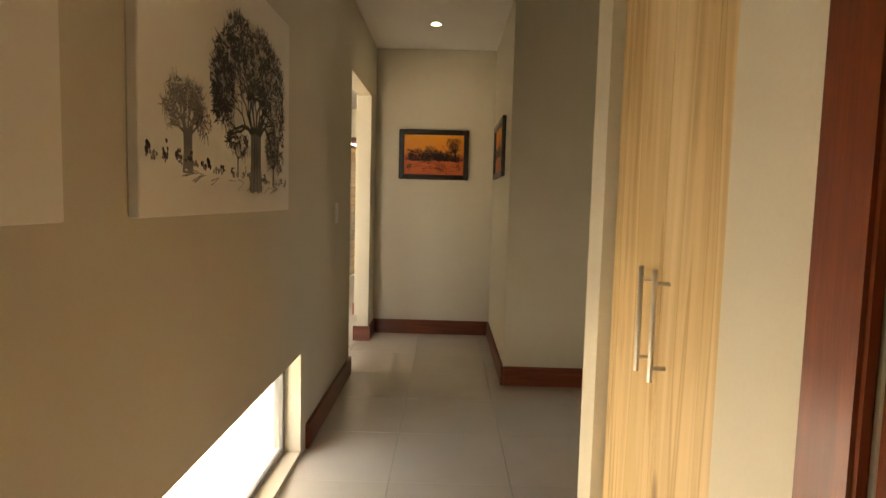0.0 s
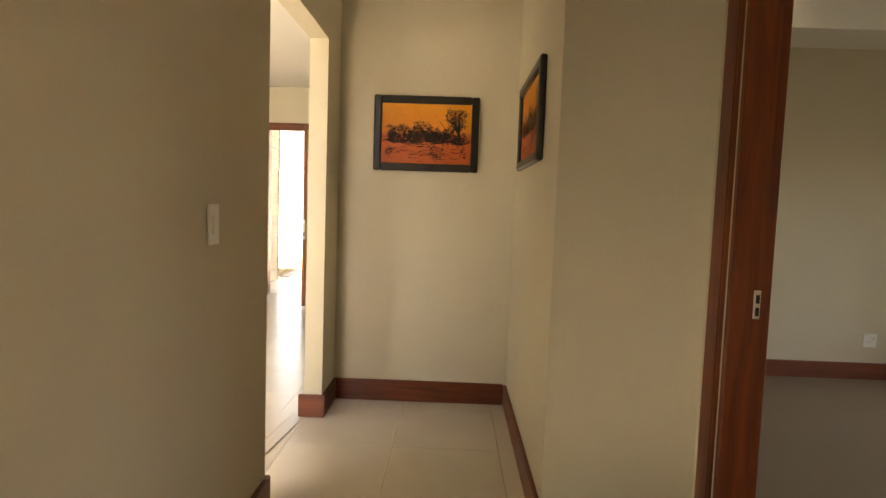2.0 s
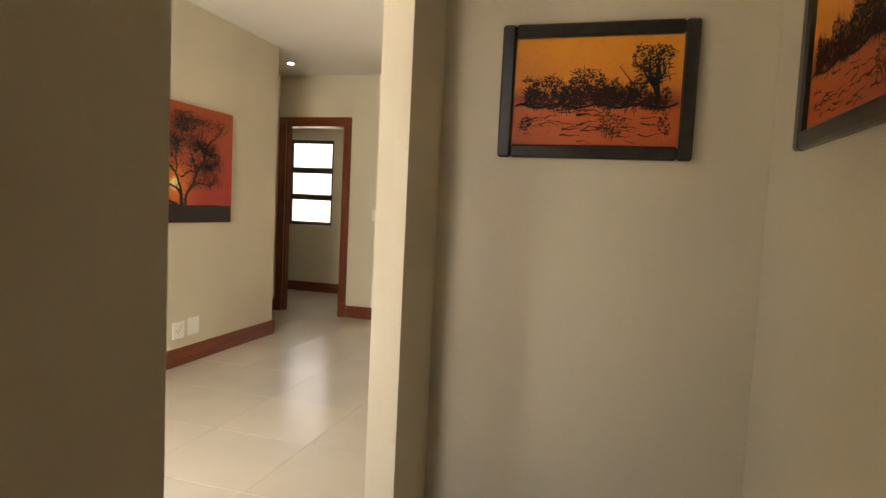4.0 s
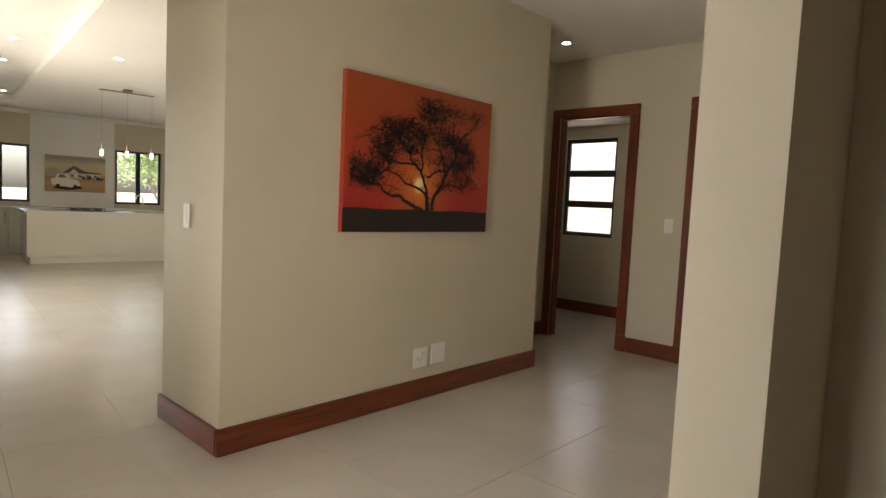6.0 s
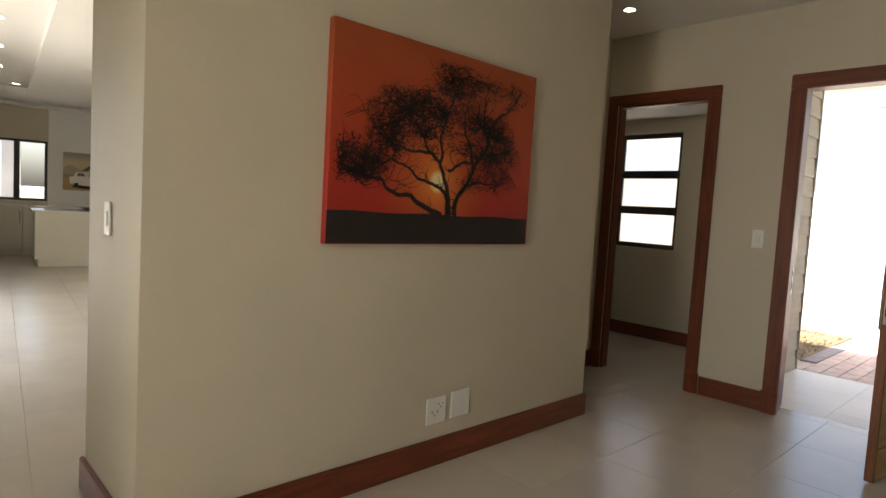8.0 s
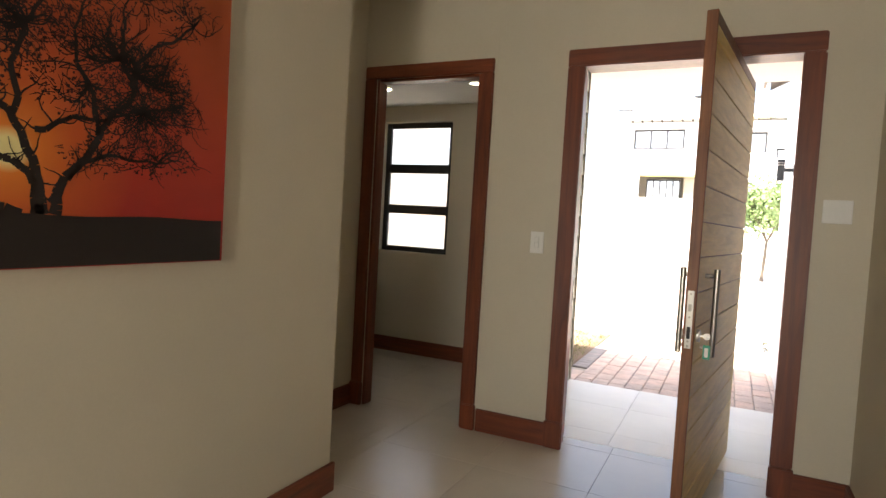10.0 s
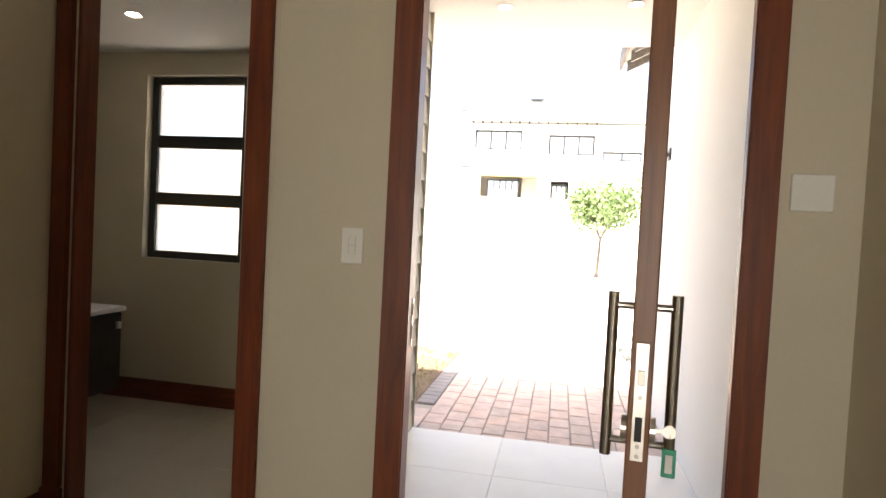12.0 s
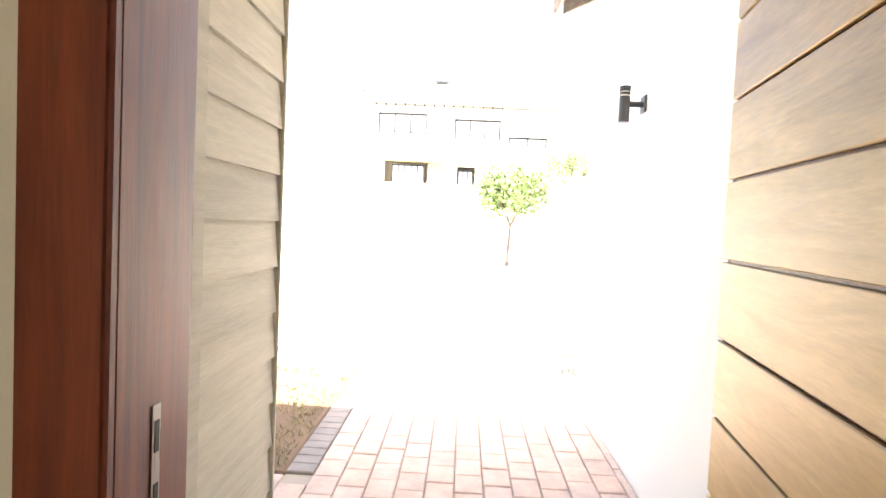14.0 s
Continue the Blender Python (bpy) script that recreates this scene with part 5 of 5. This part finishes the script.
def tree(name, x, y, z, height, crown_r, trunk_h, seed, label, leaves=1500):
    t = thing(name, (x, y, z), label, "tree")
    r = random.Random(seed)
    bm = bmesh.new()
    ends = []

    def limb(p, d, l, w, depth):
        q = p + d * l
        rod(bm, p, q, w, w * 0.68, 7)
        if depth == 0:
            ends.append(q)
            return
        for k in range(3):
            nd = (d + Vector((r.gauss(0, 0.42), r.gauss(0, 0.42), r.gauss(0.06, 0.2)))).normalized()
            limb(q, nd, l * r.uniform(0.62, 0.85), w * 0.62, depth - 1)
            if depth < 3:
                ends.append(p + d * l * r.random())

    limb(Vector((x, y, z)), Vector((0.05, 0, 1)).normalized(), trunk_h * 0.75, 0.065, 0)
    top = ends.pop()
    for k in range(4):
        a = k * 1.6 + r.random()
        limb(top, Vector((math.cos(a) * 0.55, math.sin(a) * 0.55, 1)).normalized(), (height - trunk_h) * 0.33, 0.034, 4)
    part("trunk", bm, BARK, t)
    verts, faces = [], []
    for i in range(leaves):
        e = ends[r.randrange(len(ends))]
        c = e + Vector((r.gauss(0, crown_r * 0.13), r.gauss(0, crown_r * 0.13), r.gauss(-crown_r * 0.05, crown_r * 0.19)))
        a = Vector((r.gauss(0, 1), r.gauss(0, 1), r.gauss(0, 1))).normalized()
        b = a.cross(Vector((r.gauss(0, 1), r.gauss(0, 1), r.gauss(0, 1)))).normalized()
        s = crown_r * r.uniform(0.04, 0.075)
        n = len(verts)
        verts += [c - a * s, c + b * s * 0.45, c + a * s, c - b * s * 0.45]
        faces.append((n, n + 1, n + 2, n + 3))
    me = bpy.data.meshes.new("crown")
    base = Vector((x, y, z))
    me.from_pydata([v_ - base for v_ in verts], [], faces)
    me.materials.append(LEAF)
    cr = new("crown", me)
    cr.parent = t
    return t


tree("tree", -0.42, 28.5, -0.07, 3.5, 1.6, 1.75, 3, "young slender tree with an airy green crown", 4200)
tree("tree", 3.75, 41.0, -0.07, 6.5, 1.5, 3.6, 9, "leafy green tree beside the far house", 2200)
tree("tree", -20.5, 12.4, -0.07, 3.4, 1.5, 1.2, 5, "green garden tree outside the kitchen window", 2000)


# the house across the way
hs = thing("house", (-3, 44, 0), "two-storey pale plastered house with dark-framed windows", "house", at=pose(-0.27, 0, -0.2))
YF = 43.0
HOLES = ((-6.75, -3.95, 6.45, 7.6), (-2.38, 0.24, 6.24, 7.38), (0.71, 2.90, 5.96, 6.48), (-6.31, -2.92, 3.0, 5.0), (-2.15, -1.1, 3.0, 4.68))
xs = sorted({-9.0, 6.0, *[h for q in HOLES for h in q[:2]]})
for p, q in zip(xs, xs[1:]):
    z = -0.1
    for h in sorted([h for h in HOLES if h[0] <= p and h[1] >= q], key=lambda k: k[2]):
        part("wall", B(p, q, YF, YF + 0.3, z, h[2]), WALL_WHITE, hs)
        z = h[3]
    part("wall", B(p, q, YF, YF + 0.3, z, 8.0), WALL_WHITE, hs)
part("wall", B(-9.0, 6.0, YF + 1.6, YF + 8, -0.1, 8.0), TAUPE, hs, "taupe plastered recess wall")
part("roof", B(-9.3, 6.3, YF - 0.45, YF + 8.3, 8.1, 8.3, bevel=0.02), WALL_WHITE, hs)
part("roof_beam", B(-7.0, -3.45, YF - 0.5, YF - 0.4, 8.12, 8.19), OCHRE, hs)
part("roof_beam", B(-2.5, 0.53, YF - 0.5, YF - 0.4, 8.05, 8.12), OCHRE, hs)
ch = part("chimney", B(-3.55, -2.95, YF + 1, YF + 1.6, 8.3, 9.5), WALL_WHITE, hs)
part("chimney_cap", B(-3.65, -2.85, YF + 0.95, YF + 1.65, 9.58, 9.68), BRONZE, ch)
for k in range(14):
    x = -6.9 + k * 0.55
    part("rafter_end", B(x, x + 0.07, YF - 0.44, YF - 0.002, 7.98, 8.08), TIMBER, hs)
part("soffit_band", B(-6.31, -2.92, YF - 0.01, YF - 0.002, 4.86, 5.02), OCHRE, hs, "ochre band over the veranda")
part("post", B(-3.84, -2.92, YF + 0.31, YF + 0.6, 3.0, 5.0), TAUPE, hs, "taupe veranda pier")
for x0, x1, z0, z1, n in ((-6.75, -3.95, 6.45, 7.6, 3), (-2.38, 0.24, 6.24, 7.38, 3), (0.71, 2.90, 5.96, 6.48, 2), (-5.9, -4.0, 3.0, 4.7, 5), (-2.1, -1.2, 3.0, 4.5, 3)):
    w = part("window", B(x0 + 0.01, x1 - 0.01, YF + 0.12, YF + 0.17, z1 - 0.09, z1 - 0.01), BRONZE, hs)
    part("window_frame", B(x0 + 0.01, x1 - 0.01, YF + 0.12, YF + 0.17, z0 + 0.01, z0 + 0.07), BRONZE, w)
    for k in range(n + 1):
        x = x0 + 0.05 + (x1 - x0 - 0.1) * k / n
        part("window_frame", B(x - 0.025, x + 0.025, YF + 0.12, YF + 0.17, z0 + 0.071, z1 - 0.091), BRONZE, w)
    part("pane", B(x0 + 0.02, x1 - 0.02, YF + 0.20, YF + 0.21, z0 + 0.02, z1 - 0.02), FARPANE, w, "far window pane with the sky's reflection painted in pale grey")
for x0, x1, z in ((-7.75, -6.95, 8.72), (-7.8, -6.9, 5.36)):
    part("parapet_cap", B(x0, x1, YF - 0.05, YF + 0.25, z, z + 0.06), BRONZE, hs)
solo("boundary_wall", B(-14, 12, 38.5, 38.75, -0.1, 3.15), WALL_WHITE, "sunlit white boundary wall before the far house", "wall", kind="structure")
solo("neighbour_wall", B(-7.5, -3.7, 14.2, 14.4, -0.1, 1.9), TAUPE, "taupe boundary wall outside the cloakroom", "wall", kind="structure")
solo("neighbour_wall", B(-19.2, -18.9, 7.3, 7.7, -0.1, 4.5), ROOF, "pale grey neighbouring wall outside the kitchen", "wall", kind="structure")
solo("garden_wall", B(-22.2, -22.0, 3, 14, -0.1, 1.2), WALL_WHITE, "low white garden wall outside the kitchen", "wall", kind="structure")

# planting bed
solo("planting_bed", B(-4.8, -2.705, 12.12, 14.2, -0.2, -0.025, bevel=0.01), SOIL, "bare soil of the planting bed", "planting bed", kind="structure")


def grass(x0, x1, y0, y1, z, n, hmax, seed, label):
    r = random.Random(seed)
    verts, faces = [], []
    for i in range(n):
        x, y = r.uniform(x0, x1), r.uniform(y0, y1)
        if noise.noise(Vector((x * 3, y * 3, seed))) < -0.12:
            continue
        a, h = r.uniform(0, 6.28), r.uniform(0.3, 1) * hmax
        dx, dy = math.cos(a) * 0.004, math.sin(a) * 0.004
        lx, ly = r.gauss(0, h * 0.7), r.gauss(0, h * 0.7)
        k = len(verts)
        verts += [(x - dx, y - dy, z), (x + dx, y + dy, z), (x + lx, y + ly, z + h)]
        faces.append((k, k + 1, k + 2))
    me = bpy.data.meshes.new("grass")
    me.from_pydata(verts, [], faces)
    me.materials.append(GRASS)
    tagged(new("grass", me), label, "grass", kind="stuff")


grass(-4.7, -2.72, 12.14, 14.1, -0.026, 5200, 0.05, 1, "sparse dry grass on the planting bed")
grass(-0.95, 0.4, 13.6, 16.5, -0.07, 4000, 0.06, 2, "dry grass beside the white wall")

# -- floors, tile by tile --
solo("floor_screed", B(-0.8, 1.2645, -1.75, 5.92, -0.1, -0.008), GROUT, "grey grout bed under the passage tiles", "floor", kind="structure")
solo("floor_screed", B(-16, -0.8005, 3.9, 10.9, -0.1, -0.008), GROUT, "grey grout bed under the tiles", "floor", kind="structure")
solo("floor_screed", B(-5.3, -0.951, 10.9005, 11.51, -0.1, -0.008), GROUT, "grey grout bed under the porch tiles", "floor", kind="structure")
TILE_MESH = {}


def tile_mesh(w, d, mat):
    key_ = (round(w, 3), round(d, 3), mat.name)
    if key_ not in TILE_MESH:
        bm = B(-w / 2, w / 2, -d / 2, d / 2, -0.0075, 0.0)
        top = [e for e in bm.edges if all(v_.co.z > -0.001 for v_ in e.verts)]
        bmesh.ops.bevel(bm, geom=top, offset=0.0008, segments=1, affect="EDGES")
        me = bpy.data.meshes.new("tile")
        bm.to_mesh(me)
        bm.free()
        me.materials.append(mat)
        TILE_MESH[key_] = me
    return TILE_MESH[key_]


def tiled(name, x0, x1, y0, y1, ox, oy, px, py, mat, label, at=None, keep=None, single=None):
    """A tiled floor: cut to x0..x1, y0..y1, joints at ox, oy and every px, py."""
    fl = thing(name, ((x0 + x1) / 2, (y0 + y1) / 2, 0), label, "floor", kind="structure", at=at)
    rest = bmesh.new()
    gap = 0.0009
    for i in range(math.floor((x0 - ox) / px), math.ceil((x1 - ox) / px)):
        for j in range(math.floor((y0 - oy) / py), math.ceil((y1 - oy) / py)):
            a, b = max(x0, ox + i * px), min(x1, ox + (i + 1) * px)
            c, e = max(y0, oy + j * py), min(y1, oy + (j + 1) * py)
            if b - a < 0.02 or e - c < 0.02 or (keep and not keep((a + b) / 2, (c + e) / 2)):
                continue
            if single is None or single((a + b) / 2, (c + e) / 2):
                ob = new("tile", tile_mesh(b - a - 2 * gap, e - c - 2 * gap, mat))
                ob.parent = fl
                ob.location = Vector(((a + b) / 2, (c + e) / 2, 0)) - BASE[fl]
            else:
                box(rest, a + gap, b - gap, c + gap, e - gap, -0.012, 0.0)
    if rest.verts:
        tagged(part("tiles", rest, mat, fl), kind="stuff")
    else:
        rest.free()
    return fl


tiled("floor_passage", -0.60, 1.2645, -1.6, 5.77, -0.005, 4.42, 0.575, 0.59, TILE, "large pale porcelain floor tiles in the passage")
tiled("floor_hall", -3.72, -0.6005, 5.2, 10.059, -3.145, 9.35, 0.60, 0.59, TILE, "large glossy pale porcelain floor tiles in the hall")
tiled("floor_cloak", -5.15, -2.76, 10.0595, 11.42, -3.145, 9.35, 0.60, 0.59, TILE, "large pale porcelain floor tiles in the cloakroom")


def in_wing(x, y):
    p = ASKEW @ Vector((x, y, 0))
    return not (p.x > -3.3 and p.y > 5.75) and not (p.y > 9.6 and p.x > -5.5)


tiled("floor_kitchen", -14.6, -0.62, 4.16, 9.3, -4.30, 5.465, 0.60, 0.565, TILE, "large pale porcelain floor tiles of the kitchen and living area", at=ASKEW @ pose(0, 0, 0.0015), keep=in_wing, single=lambda x, y: x > -10.2)
tiled("floor_porch", -2.57, -0.951, 10.0605, 11.51, -1.985, 10.89, 0.585, 0.60, PORCHTILE, "pale porch floor tiles")

# -- front path, paver by paver --
solo("paving_bed", B(-5, -0.951, 11.511, 38, -0.3, -0.045), SAND, "sandy bed of the paved path", "path", kind="structure")
PAVER_MESH = {}


def paver_mesh(w, d, mat):
    key_ = (round(w, 3), round(d, 3), mat.name)
    if key_ not in PAVER_MESH:
        bm = B(-w / 2, w / 2, -d / 2, d / 2, -0.05, 0.0)
        top = [e for e in bm.edges if all(v_.co.z > -0.001 for v_ in e.verts)]
        bmesh.ops.bevel(bm, geom=top, offset=0.005, segments=1, affect="EDGES")
        me = bpy.data.meshes.new("paver")
        bm.to_mesh(me)
        bm.free()
        me.materials.append(mat)
        PAVER_MESH[key_] = me
    return PAVER_MESH[key_]


path = thing("pavement", (-1.8, 12.5, -0.03), "path of reddish clay pavers in staggered columns", "path", kind="structure")
rest = bmesh.new()
rp = random.Random(7)
PW, PL = 0.142, 0.20
for i in range(-2, 12):
    x0 = -2.56 + i * PW
    x1 = min(x0 + PW, -0.951)
    off = (0.5 if i % 2 else 0.0) * PL
    for j in range(-1, 66):
        y0, y1 = 11.515 + j * PL - off, 11.515 + (j + 1) * PL - off
        y0 = max(y0, 11.515)
        if y1 - y0 < 0.03 or x1 - x0 < 0.03 or (i < 0 and y1 > 12.14):
            continue
        z = -0.03 + rp.uniform(-0.003, 0.003)
        if y0 < 14.2:
            ob = new("paver", paver_mesh(x1 - x0 - 0.006, y1 - y0 - 0.006, PAVER))
            ob.parent = path
            ob.location = Vector(((x0 + x1) / 2, (y0 + y1) / 2, z)) - BASE[path]
            ob.rotation_euler = (rp.gauss(0, 0.006), rp.gauss(0, 0.006), rp.gauss(0, 0.006))
        else:
            box(rest, x0 + 0.003, x1 - 0.003, y0 + 0.003, y1 - 0.003, -0.07, z)
for j in range(11):
    y0 = 12.14 + j * 0.105
    ob = new("edging_paver", paver_mesh(0.14, 0.099, PAVER_GREY))
    ob.parent = path
    ob.location = Vector((-2.633, y0 + 0.05, -0.026)) - BASE[path]
    ob.rotation_euler = (rp.gauss(0, 0.008), rp.gauss(0, 0.008), rp.gauss(0, 0.01))
tagged(part("pavers", rest, PAVER, path), kind="stuff")
